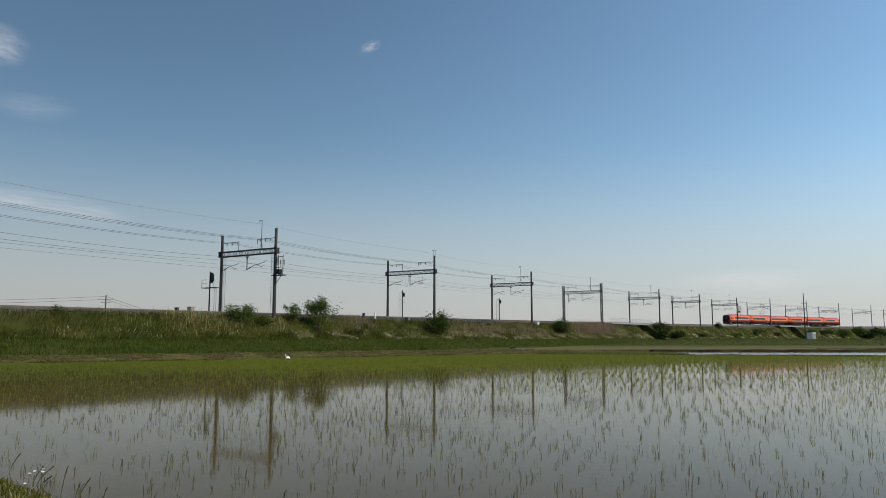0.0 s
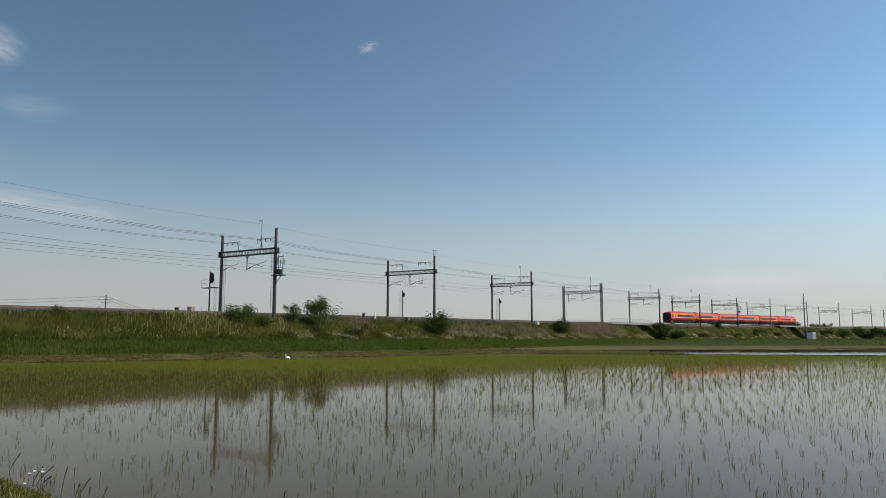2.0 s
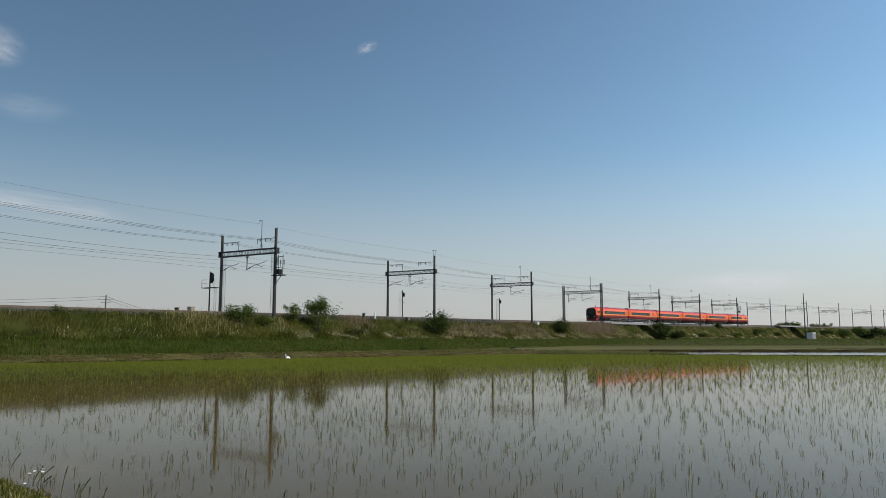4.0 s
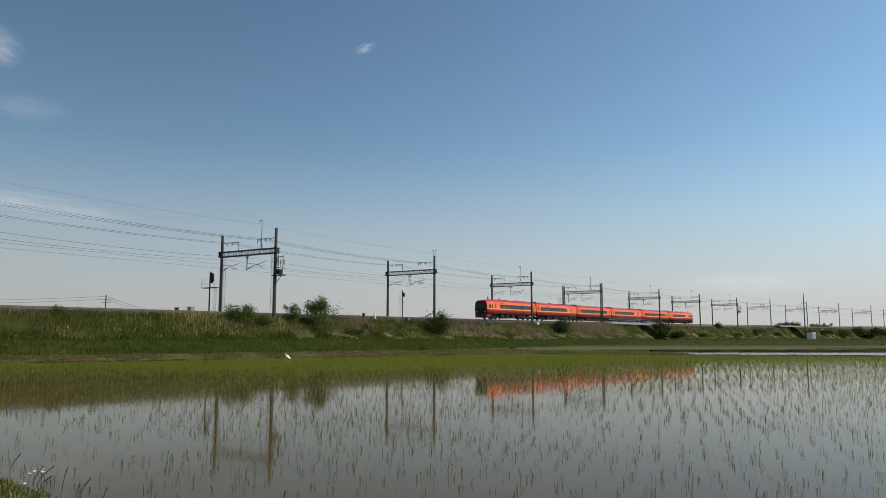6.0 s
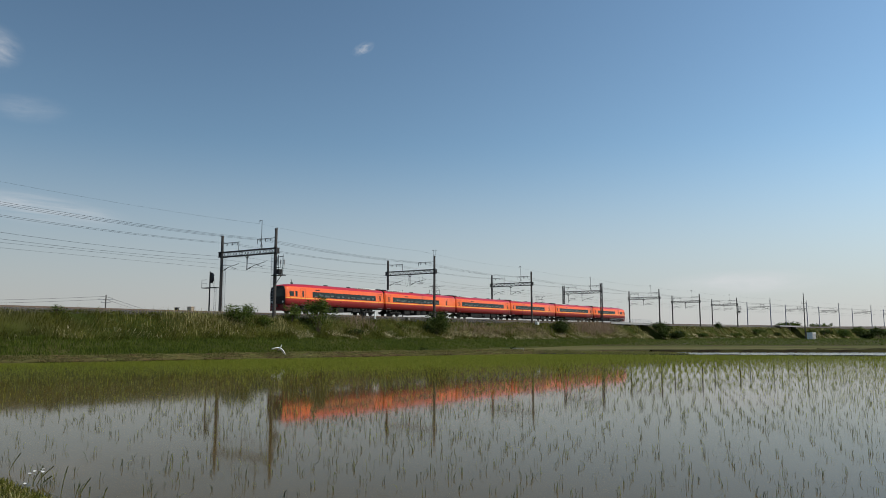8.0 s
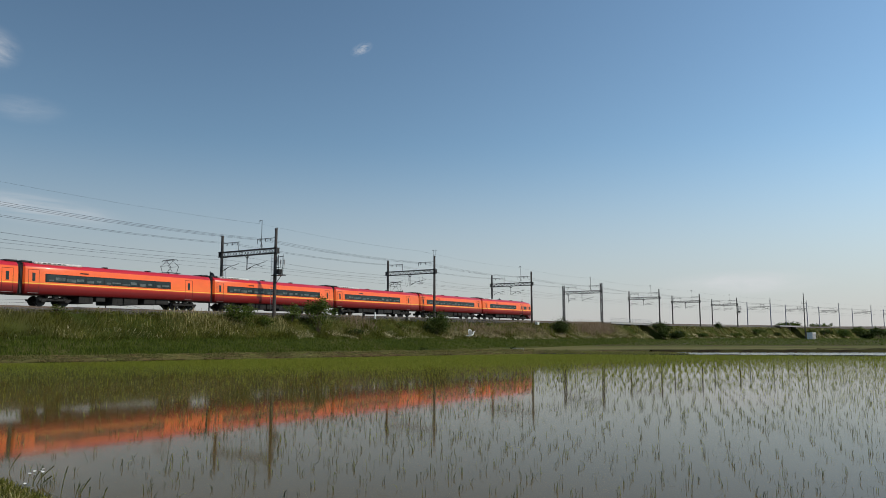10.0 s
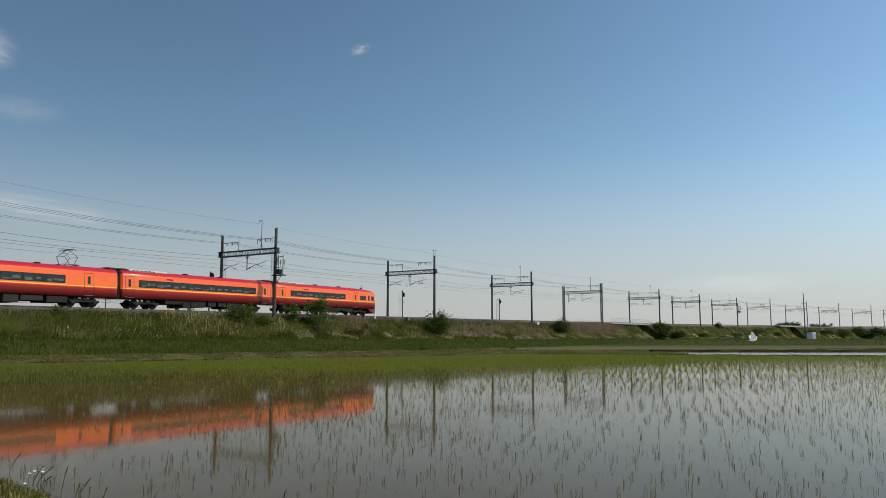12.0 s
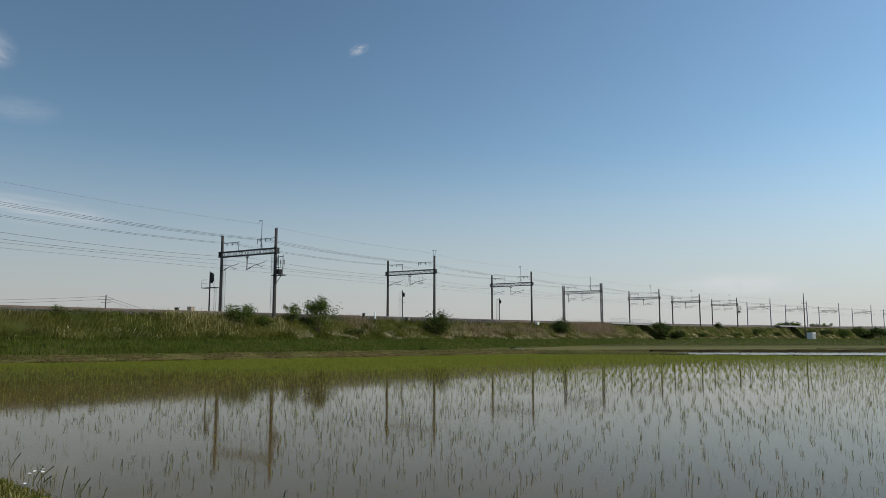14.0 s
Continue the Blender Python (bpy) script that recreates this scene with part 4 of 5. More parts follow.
def field_grass():
    rng = np.random.default_rng(8)
    n = 170000
    x, y = rng.uniform(-50, 90, n), rng.uniform(40, 118, n)
    ok = (np.abs(x) < 0.64 * y)
    for poly, mg in ((PADDY, 0.1), (PADDY_B, 0.1)):
        din = np.full(n, 1e9)
        for (ax, ay), (bx, by) in zip(poly, poly[1:] + poly[:1]):
            din = np.minimum(din, ((bx - ax) * (y - ay) - (by - ay) * (x - ax)) / math.hypot(bx - ax, by - ay))
        ok &= din < -mg
    x, y = x[ok], y[ok]
    pick = np.array([noise.noise((a * 0.05, b * 0.16, 4.0)) > -0.16 for a, b in zip(x, y)])
    x, y = x[pick], y[pick]
    # the plots beyond the water are cut short and dry
    dry = (y > 90) & (x > 4)
    x, y, xd, yd = x[~dry], y[~dry], x[dry], y[dry]
    B = np.array([(a, b, ground_z(a, b)) for a, b in zip(xd, yd)])
    m = len(B)
    blade_mesh("dry_grass", B, rng.uniform(0.02, 0.08, m), rng.uniform(0.014, 0.03, m), rng.uniform(0.6, 1.6, m), rng.uniform(0, 6.28, m),
               M_STUBBLE, "short dry stubble on the fallow plots", "dry grass")
    B = np.array([(a, b, ground_z(a, b)) for a, b in zip(x, y)])
    m = len(B)
    f = B[:, 1] / 70
    blade_mesh("grass", B, rng.uniform(0.04, 0.14, m) * f, rng.uniform(0.012, 0.03, m) * f, rng.gamma(2.0, 0.3, m), rng.uniform(0, 6.28, m),
               M_FIELD, "short sparse grass on the fallow plots", "grass")
    n = 45000
    x, y = rng.uniform(5, 165, n), rng.uniform(139, 245, n)
    ok = np.abs(x) < 0.64 * y
    B = np.array([(a, b, ground_z(a, b)) for a, b in zip(x[ok], y[ok])])
    m = len(B)
    blade_mesh("grass", B, rng.uniform(0.15, 0.35, m), rng.uniform(0.03, 0.06, m), rng.gamma(2.0, 0.3, m), rng.uniform(0, 6.28, m),
               M_LUSH, "rough green grass on the rise before the embankment", "grass")
    # straw and tufts on the dyke along the far edge of the paddy
    n = 30000
    t = rng.random(n)
    x = -34 + t * 43.4
    y = 37.8 + (x + 36.8) * 0.805 + rng.uniform(0.1, 2.6, n)
    pick = np.array([noise.noise((a * 0.25, b * 1.1, 6.0)) > -0.2 for a, b in zip(x, y)])
    x, y = x[pick], y[pick]
    n = len(x)
    B = np.array([(a, b, dyke_top(a, b) + 0.05) for a, b in zip(x, y)])
    blade_mesh("dry_grass", B, rng.uniform(0.03, 0.12, n), rng.uniform(0.008, 0.018, n), rng.uniform(0.8, 2.0, n), rng.uniform(0, 6.28, n),
               M_DYKE, "short olive grass and cut straw on the muddy dyke", "grass")


field_grass()


def ballast_stones():
    """Loose crushed stone along the near shoulder of the track."""
    rng = np.random.default_rng(12)
    n = 9000
    s, o = rng.uniform(-22, 75, n), rng.uniform(0.2, 2.5, n)
    V, F = [], []
    for a, b in zip(s, o):
        c = by_track(a, b, bank_z(b))
        r = rng.uniform(0.03, 0.075) * (1 + max(0.0, a) / 90)
        k = len(V)
        j = rng.uniform(0.6, 1.3, 6) * r
        V += [c + Vector((j[0], 0, 0)), c + Vector((0, j[1], 0)), c - Vector((j[2], 0, 0)), c - Vector((0, j[3], 0)), c + Vector((0, 0, j[4])), c - Vector((0, 0, j[5]))]
        F += [(k, k + 1, k + 4), (k + 1, k + 2, k + 4), (k + 2, k + 3, k + 4), (k + 3, k, k + 4), (k + 1, k, k + 5), (k + 2, k + 1, k + 5), (k + 3, k + 2, k + 5), (k, k + 3, k + 5)]
    ob = mesh_ob("ballast_stones", V, F, M_STONE)
    tagged(ob, "loose grey crushed stone along the track", "ballast", kind="stuff")


M_STONE = mat("crushed_stone", (0.15, 0.14, 0.125), (0.07, 0.065, 0.06), 5.0, 0.9, island=0.55, spec=0.05)
ballast_stones()


def paddy_bits():
    """Dead leaves afloat, and thicker tufts among the seedlings."""
    rng = np.random.default_rng(77)
    n = 420
    y = rng.uniform(7, 34, n) ** 1.0
    x = rng.uniform(-0.6, 0.62, n) * y
    ok = np.array([inside(PADDY, a, b) > 0.4 for a, b in zip(x, y)])
    x, y = x[ok], y[ok]
    n = len(x)
    B = np.stack([x, y, np.full(n, 0.04)], 1)
    blade_mesh("floating_leaves", B, np.full(n, 0.02), rng.uniform(0.002, 0.005, n), rng.uniform(2.0, 6.0, n), rng.normal(0, 0.5, n) + np.where(rng.random(n) < 0.5, 0, math.pi),
               M_LEAFD, "thin dead leaves afloat on the paddy", "leaves", face=np.full(n, 1.57))
    for cx, cy, sp, h, num in ((16.8, 62.0, 1.2, 0.42, 420), (13.9, 60.0, 0.8, 0.36, 200), (-0.3, 47.0, 0.5, 0.3, 90)):
        B = np.stack([rng.normal(cx, sp, num), rng.normal(cy, sp * 1.5, num), np.full(num, 0.0)], 1)
        blade_mesh("rice_tuft", B, rng.uniform(0.5, 1.0, num) * h, rng.uniform(0.003, 0.007, num) * (1 + cy / 40), rng.gamma(2.0, 0.15, num), rng.uniform(0, 6.28, num),
                   M_RICE_LIT, "thicker tuft of taller rice plants in the water", "rice plants")


paddy_bits()


# ---------------- shrubs ----------------
def shrub(name, at, width, height, n, material, label, seed, leaf=0.13, lift=0.15, spires=0):
    """Stems, forking limbs and a ragged crown of single leaves."""
    rnd = random.Random(seed)
    sh = thing(name, Matrix.Translation(at), label, "shrub")
    bm = bmesh.new()
    tips = []
    for i in range(7):
        a = rnd.uniform(0, 6.28)
        r = rnd.uniform(0.1, 0.45) * width
        mid = Vector((math.cos(a) * r * 0.4, math.sin(a) * r * 0.4, height * rnd.uniform(0.3, 0.5)))
        rod(bm, (0.05 * math.cos(a), 0.05 * math.sin(a), -0.25), mid, 0.03 + 0.008 * height, 0.02, 5)
        for q in range(4):
            b = a + rnd.uniform(-1.1, 1.1)
            tip = Vector((math.cos(b) * r * rnd.uniform(0.6, 1.15), math.sin(b) * r * rnd.uniform(0.6, 1.15), height * rnd.uniform(0.4, 0.92)))
            rod(bm, mid, tip, 0.02, 0.006, 4)
            tips.append(tip)
    for i in range(spires):
        a = rnd.uniform(0, 6.28)
        r = rnd.uniform(0.0, 0.45) * width
        tip = Vector((math.cos(a) * r, math.sin(a) * r, height * rnd.uniform(0.8, 1.12)))
        rod(bm, (tip.x * 0.6, tip.y * 0.6, height * 0.3), tip, 0.018, 0.005, 4)
        tips += [tip, tip * 0.93, tip * 0.85]
    part("stems", bm, M_BARK, sh)
    V, F = [], []
    for i in range(n):
        c = rnd.choice(tips)
        sp = 0.17 * min(width, height) * (0.55 if spires and c.z > height * 0.75 else 1)
        p = Vector((c.x + rnd.gauss(0, sp), c.y + rnd.gauss(0, sp), max(lift * height, c.z + rnd.gauss(0, sp * 0.8) - 0.12 * height * rnd.random())))
        u = Vector((rnd.gauss(0, 1), rnd.gauss(0, 1), rnd.gauss(0, 0.6))).normalized()
        w = u.cross(Vector((rnd.gauss(0, 1), rnd.gauss(0, 1), rnd.gauss(0, 1)))).normalized()
        s = leaf * rnd.uniform(0.6, 1.3)
        k = len(V)
        V += [p - u * s, p + w * s * 0.42, p + u * s, p - w * s * 0.42]
        F.append((k, k + 1, k + 2, k + 3))
    mesh_ob("foliage", V, F, material, sh)
    return sh


def on_bank(s, o):
    return bank_point(s, o) - Vector((0, 0, 0.05))


shrub("shrub", on_bank(22.1, 4.8), 3.6, 3.7, 3000, M_LEAF, "tall leafy green shrub with loose shoots on the embankment", 3, 0.12, 0.12, 9)
shrub("shrub", on_bank(19.2, 3.4), 2.4, 1.9, 900, M_LEAF, "thin green shrub with bare shoots on the embankment", 4, 0.11, 0.1, 7)
shrub("shrub", on_bank(11.3, 3.5), 3.0, 1.7, 1900, M_LEAF, "rounded bushy green shrub near the crest", 5, 0.11, 0.05)
shrub("shrub", on_bank(14.3, 4.0), 2.2, 1.0, 800, M_LEAF, "low green shrub near the crest", 15, 0.11, 0.05)
shrub("shrub", on_bank(47.0, 5.4), 3.7, 3.3, 3000, M_LEAFD, "dense dark green shrub low on the embankment", 6, 0.14, 0.08)
shrub("shrub", on_bank(93.3, 5.4), 4.3, 3.2, 2600, M_LEAFD, "broad dark green shrub low on the embankment", 7, 0.17, 0.05)
shrub("shrub", on_bank(-7.6, 2.6), 1.7, 0.8, 260, M_LEAF, "small bare-topped shrub on the crest", 8, 0.08, 0.05, 4)
shrub("shrub", on_bank(205.0, 3.2), 2.6, 2.0, 500, M_LEAFD, "small dark shrub by the track", 9, 0.24, 0.05)
shrub("shrub", on_bank(237.0, 5.0), 5.5, 2.2, 900, M_LEAF, "spreading green shrub on the embankment", 10, 0.26, 0.05)
shrub("shrub", by_track(317.0, -11.5, 2.1), 15.0, 3.6, 2200, M_LEAF, "clump of dark green trees behind the railway", 11, 0.38, 0.05)
shrub("shrub", by_track(353.0, -11.5, 2.1), 12.0, 3.4, 1300, M_LEAF, "low dark green trees behind the railway", 12, 0.4, 0.05)
shrub("shrub", (121.0, 205.0, 1.3), 11.0, 2.9, 2600, M_LEAFD, "long dark mound of shrubs on the plain", 13, 0.3, 0.02)
shrub("shrub", on_bank(330.0, 6.0), 9.0, 3.4, 1200, M_LEAF, "green thicket on the embankment", 14, 0.36, 0.02)
shrub("shrub", on_bank(352.0, 5.0), 10.0, 3.6, 1200, M_LEAF, "green thicket on the embankment", 16, 0.36, 0.02)
shrub("shrub", on_bank(154.0, 4.6), 6.0, 2.6, 2000, M_LEAFD, "dark green shrub beside the railway bridge", 17, 0.2, 0.02)
shrub("shrub", by_track(151.0, 6.4, 0.2), 4.0, 2.5, 1700, M_LEAFD, "dark green shrub in the mouth of the railway underpass", 19, 0.2, 0.02)
shrub("shrub", by_track(154.6, 8.4, 0.1), 5.0, 2.0, 1700, M_LEAFD, "dark green shrub in the mouth of the railway underpass", 20, 0.2, 0.02)
shrub("shrub", on_bank(375.0, 5.0), 12.0, 3.4, 1200, M_LEAF, "green thicket on the embankment", 18, 0.4, 0.02)


shrub("tussock", (-2.1, 80.3, 0.1), 1.0, 0.55, 260, M_LEAFD, "dark tussock of weeds on the fallow plot", 71, 0.1, 0.02)
shrub("tussock", (8.4, 89.5, 0.1), 1.1, 0.5, 260, M_LEAFD, "dark tussock of weeds on the fallow plot", 72, 0.1, 0.02)
# smaller bushes strung along the far part of the embankment
for k, (a, o, w, h, dark) in enumerate(((164.0, 5.2, 4.0, 1.7, 1), (159.0, 6.6, 4.5, 1.8, 1), (181.0, 5.5, 4.5, 1.4, 0), (213.0, 5.4, 4.0, 1.5, 0),
                                        (256.0, 5.4, 4.5, 1.7, 1), (294.0, 4.4, 6.0, 2.4, 0), (310.0, 4.6, 7.0, 2.6, 1), (66.0, 3.2, 1.8, 0.9, 0), (40.0, 4.2, 2.4, 1.1, 0), (28.0, 5.6, 2.6, 1.1, 1))):
    shrub("shrub", on_bank(a, o), w * 1.35, h * 0.72, int(260 + 90 * w), M_LEAFD if dark else M_LEAF, "low dark bush on the grassy embankment" if dark else "low green bush on the grassy embankment", 40 + k,
          0.12 if a < 80 else 0.26, 0.02)


# ---------------- bridges in the embankment ----------------
def bridge(s0, s1, over0, over1, rail, label):
    br = thing("railway_bridge", track_pose((s0 + s1) / 2, 0, RAIL_Z), label, "bridge")
    L, mid = over1 - over0, (over0 + over1) / 2 - (s0 + s1) / 2
    bm = bmesh.new()
    box(bm, (-3.0, mid, -0.42), (10.6, L, 0.3))
    part("deck", bm, M_CONC, br)
    for x in (2.25, -8.3):
        bm = bmesh.new()
        box(bm, (x, mid, -0.36), (0.16, L, 0.42))
        box(bm, (x, mid, -0.1), (0.34, L, 0.06))
        part("edge_girder", bm, M_INSUL, br, "pale painted edge girder")
    for y in (-(s1 - s0) / 2 - 0.35, (s1 - s0) / 2 + 0.35):
        bm = bmesh.new()
        box(bm, (-3.0, y, -2.9), (10.4, 0.7, 4.6), bevel=0.05)
        part("abutment", bm, M_CONC, br, "stained concrete abutment")
    if rail:
        for k in range(15):
            bm = bmesh.new()
            y = mid - L / 2 + L * (k + 0.5) / 15
            rod(bm, (2.25, y, -0.1), (2.25, y, 0.82), 0.035, n=6)
            part("rail_post", bm, M_GALV, br)
        for z in (0.42, 0.8):
            bm = bmesh.new()
            rod(bm, (2.25, mid - L / 2, z), (2.25, mid + L / 2, z), 0.03, n=6)
            part("handrail", bm, M_GALV, br)


bridge(*BRIDGES[0], 127.0, 154.0, True, "short railway bridge with a pale girder and handrail")
bridge(*BRIDGES[1], 269.0, 290.5, False, "short railway bridge with a pale girder")


# ---------------- line-side equipment ----------------
def signal_post(s, off, tall, platform, label):
    g = thing("railway_signal", track_pose(s, off, RAIL_Z - 0.6), label, "signal")
    bm = bmesh.new()
    rod(bm, (0, 0, -0.3), (0, 0, tall), 0.085, 0.075, 10)
    part("post", bm, M_STEEL, g)
    hz = tall - 0.75
    pts = 20
    ring = [(0.24 * math.cos(6.283 * i / pts), 0.62 * math.sin(6.283 * i / pts)) for i in range(pts)]
    hx = 0.28 if platform else 0.25
    bm = bmesh.new()
    sc = 1.0 if platform else 0.6
    f = [bm.verts.new((hx + x * sc, -0.12, hz + z * sc)) for x, z in ring]
    b = [bm.verts.new((hx + x * sc, 0.12, hz + z * sc)) for x, z in ring]
    bm.faces.new(f)
    bm.faces.new(list(reversed(b)))
    for i in range(pts):
        bm.faces.new((f[i], f[(i + 1) % pts], b[(i + 1) % pts], b[i]))
    head = part("signal_head", bm, M_BLACK, g)
    for k in range(3):
        bm = bmesh.new()
        rod(bm, (hx, 0.1, hz + (0.32 - 0.32 * k) * sc), (hx, 0.32, hz + (0.32 - 0.32 * k) * sc), 0.1 * sc, n=10)
        part("visor", bm, M_BLACK, head)
    if platform:
        bm = bmesh.new()
        box(bm, (0.05, 0, tall - 1.95), (2.2, 0.8, 0.07))
        for x in (-1.0, 1.1):
            rod(bm, (x, -0.35, tall - 1.95), (x, -0.35, tall - 1.0), 0.025, n=5)
        for z in (tall - 1.45, tall - 1.0):
            rod(bm, (-1.0, -0.35, z), (-0.2, -0.35, z), 0.02, n=5)
            rod(bm, (0.75, -0.35, z), (1.1, -0.35, z), 0.02, n=5)
        part("platform", bm, M_STEEL, g)
        ladder(g, 0.85, 0.1, -0.3, tall - 1.9)
    else:
        ladder(g, -0.5, 0.0, -0.3, tall - 0.2, 0.4)
        bm = bmesh.new()
        for z in (tall - 1.6, tall - 0.3):
            rod(bm, (-0.6, 0, z), (0.1, 0, z), 0.025, n=5)
        rod(bm, (0, 0, tall - 2.1), (0.45, 0, tall - 2.05), 0.03, n=5)
        part("bracket", bm, M_STEEL, g)


signal_post(17.8, -8.4, 5.6, True, "tall dark signal with platform and ladder beside the track")
signal_post(58.5, -8.4, 5.3, False, "slim signal post with a ladder beside the track")
signal_post(92.7, -8.4, 5.3, False, "slim signal post with a ladder beside the track")


def switch_platform(s):
    """Switchgear stage bracketed to the paddy-side mast."""
    g = thing("switchgear", track_pose(s, OFF_R, RAIL_Z), "switchgear with insulators on a stage bracketed to a mast", "switchgear")
    bm = bmesh.new()
    box(bm, (0.55, 0, 4.1), (1.5, 0.8, 0.08))
    rod(bm, (0.15, 0, 3.2), (0.95, 0, 4.05), 0.04, n=6)
    for x in (0.45, 1.15):
        rod(bm, (x, 0, 4.1), (x, 0, 6.4), 0.04, n=6)
    rod(bm, (0.1, 0, 6.15), (1.2, 0, 6.2), 0.04, n=6)
    rod(bm, (0.1, 0, 5.0), (1.2, 0, 5.0), 0.03, n=6)
    part("stage", bm, M_STEEL, g)
    bm = bmesh.new()
    box(bm, (0.62, 0, 4.5), (0.5, 0.5, 0.55), bevel=0.05)
    part("switch_case", bm, M_UNDERB, g)
    for x, z in ((0.35, 5.6), (1.35, 5.35), (0.8, 5.4)):
        bm = bmesh.new()
        for k in range(5):
            rod(bm, (x, 0, z + 0.09 * k), (x, 0, z + 0.09 * k + 0.05), 0.1, n=10)
        rod(bm, (x, 0, z - 0.4), (x, 0, z + 0.5), 0.03, n=6)
        part("insulator", bm, M_INSUL, g)


def jumper(s, x, drop):
    """A slack jumper cable looped under the beam."""
    g = thing("jumper_cable", track_pose(s, OFF_R, RAIL_Z), "slack jumper cable looped under the gantry beam", "cable")
    bm = bmesh.new()
    pts = [Vector((x + 0.5 * math.sin(math.pi * k / 8 - math.pi / 2) * 0.5, 0.05 * k, BEAM - drop * math.sin(math.pi * k / 8))) for k in range(9)]
    for a, b in zip(pts, pts[1:]):
        rod(bm, a, b, 0.016, n=5, caps=False)
    part("cable", bm, M_WIRE, g)


jumper(GANTRIES[1], -2.6, 1.4)
jumper(GANTRIES[1], -5.2, 1.9)
switch_platform(GANTRIES[0])
switch_platform(GANTRIES[6])


def cabinet(s, off, w, d, h, material, label):
    g = thing("trackside_cabinet", track_pose(s, off, bank_z(off) - 0.05), label, "cabinet")
    bm = bmesh.new()
    box(bm, (0, 0, h / 2), (w, d, h), bevel=0.03)
    part("case", bm, material, g)
    bm = bmesh.new()
    box(bm, (0, 0, h + 0.03), (w + 0.12, d + 0.12, 0.07), bevel=0.02)
    part("lid", bm, material, g)
    bm = bmesh.new()
    box(bm, (w / 2 + 0.01, 0, h * 0.5), (0.03, d * 0.8, h * 0.8), bevel=0.01)
    part("door", bm, material, g)


cabinet(15.9, -9.3, 0.7, 0.5, 1.4, M_CABINET, "cream trackside cabinet on the ballast shoulder")
cabinet(13.9, -9.3, 0.4, 0.3, 1.25, M_UNDERB, "small grey trackside cabinet on the ballast shoulder")
cabinet(44.1, 2.3, 0.5, 0.45, 0.45, M_CONC, "concrete cable box on the crest")
cabinet(49.7, 2.3, 0.5, 0.45, 0.45, M_CONC, "concrete cable box on the crest")
cabinet(34.3, 2.0, 0.25, 0.25, 0.75, M_BLACK, "black trackside box on a short post")
cabinet(86.9, 2.9, 0.5, 0.8, 0.5, M_WHITE, "white concrete block on the crest")


def marker_post(s, off, h):
    g = thing("marker_post", track_pose(s, off, bank_z(off) - 0.1), "short white marker post beside the track", "post")
    bm = bmesh.new()
    box(bm, (0, 0, h / 2), (0.14, 0.14, h), bevel=0.02)
    part("post", bm, M_WHITE, g)
    bm = bmesh.new()
    rod(bm, (0, 0, h), (0, 0, h + 0.06), 0.09, 0.02, 4)
    part("cap", bm, M_WHITE, g)


marker_post(36.8, 2.0, 1.0)
marker_post(24.5, 2.0, 0.8)


# ---------------- poles, shed and small things on the plain ----------------
def utility_pole(x, y, h, arms, label, r=0.17):
    g = thing("utility_pole", pose(x, y, ground_z(x, y), 0, 0, 20), label, "pole")
    bm = bmesh.new()
    rod(bm, (0, 0, -0.3), (0, 0, h), r, r * 0.6, 12)
    part("pole", bm, M_MAST, g)
    for z, w in arms:
        bm = bmesh.new()
        box(bm, (0, 0.1, h - z), (w, 0.1, 0.1))
        part("crossarm", bm, M_GALV, g)
        for k in range(3):
            bm = bmesh.new()
            xx = -w / 2 + w * (k + 0.1) / 2.2
            rod(bm, (xx, 0.1, h - z + 0.05), (xx, 0.1, h - z + 0.3), 0.06, n=8)
            part("insulator", bm, M_INSUL, g)
    return g


utility_pole(100.4, 205.0, 12.9, [(3.0, 1.6)], "tall slim concrete utility pole on the plain")
utility_pole(-68.7, 150.0, 9.9, [(0.9, 2.8), (1.5, 1.8)], "concrete utility pole with crossarms beyond the railway")
utility_pole(-150.0, 128.0, 10.6, [(0.9, 2.8), (1.5, 1.8)], "concrete utility pole with crossarms beyond the railway")
utility_pole(-90.0, 300.0, 11.0, [(0.9, 2.4)], "concrete utility pole with crossarms beyond the railway")


def slack_wire(a, b, sag, r=0.025):
    verts, faces = [], []
    a, b = Vector(a), Vector(b)
    for k in range(17):
        f = k / 16
        c = a.lerp(b, f) - Vector((0, 0, sag * 4 * f * (1 - f)))
        for u, v in ((r, 0), (-r * 0.5, r * 0.87), (-r * 0.5, -r * 0.87)):
            verts.append(c + Vector((u, 0, v)))
    for j in range(16):
        for i in range(3):
            faces.append((j * 3 + i, j * 3 + (i + 1) % 3, j * 3 + 3 + (i + 1) % 3, j * 3 + 3 + i))
    tagged(mesh_ob("power_line", verts, faces, M_WIRE), "slack power line between utility poles", "wire")


for dz in (0.0, -0.6):
    slack_wire((-150, 128, 9.8 + dz), (-68.7, 150, 10.2 + dz), 1.3)
    slack_wire((-68.7, 150, 10.2 + dz), (-90, 300, 10.2 + dz), 2.2, 0.035)


def shed(x, y):
    g = thing("metal_shed", pose(x, y, ground_z(x, y) - 0.03, 0, 0, 38), "small pale grey metal box shed on the plain", "shed")
    bm = bmesh.new()
    box(bm, (0, 0, 0.9), (1.9, 1.5, 1.8), bevel=0.03)
    part("walls", bm, M_WHITE, g)
    bm = bmesh.new()
    box(bm, (0, 0, 1.84), (2.05, 1.65, 0.1), bevel=0.02)
    part("roof", bm, M_WHITE, g)
    for k in (-0.48, 0.48):
        bm = bmesh.new()
        box(bm, (k, -0.77, 0.88), (0.85, 0.04, 1.6), bevel=0.01)
        part("door", bm, M_INSUL, g)


shed(99.5, 200.0)


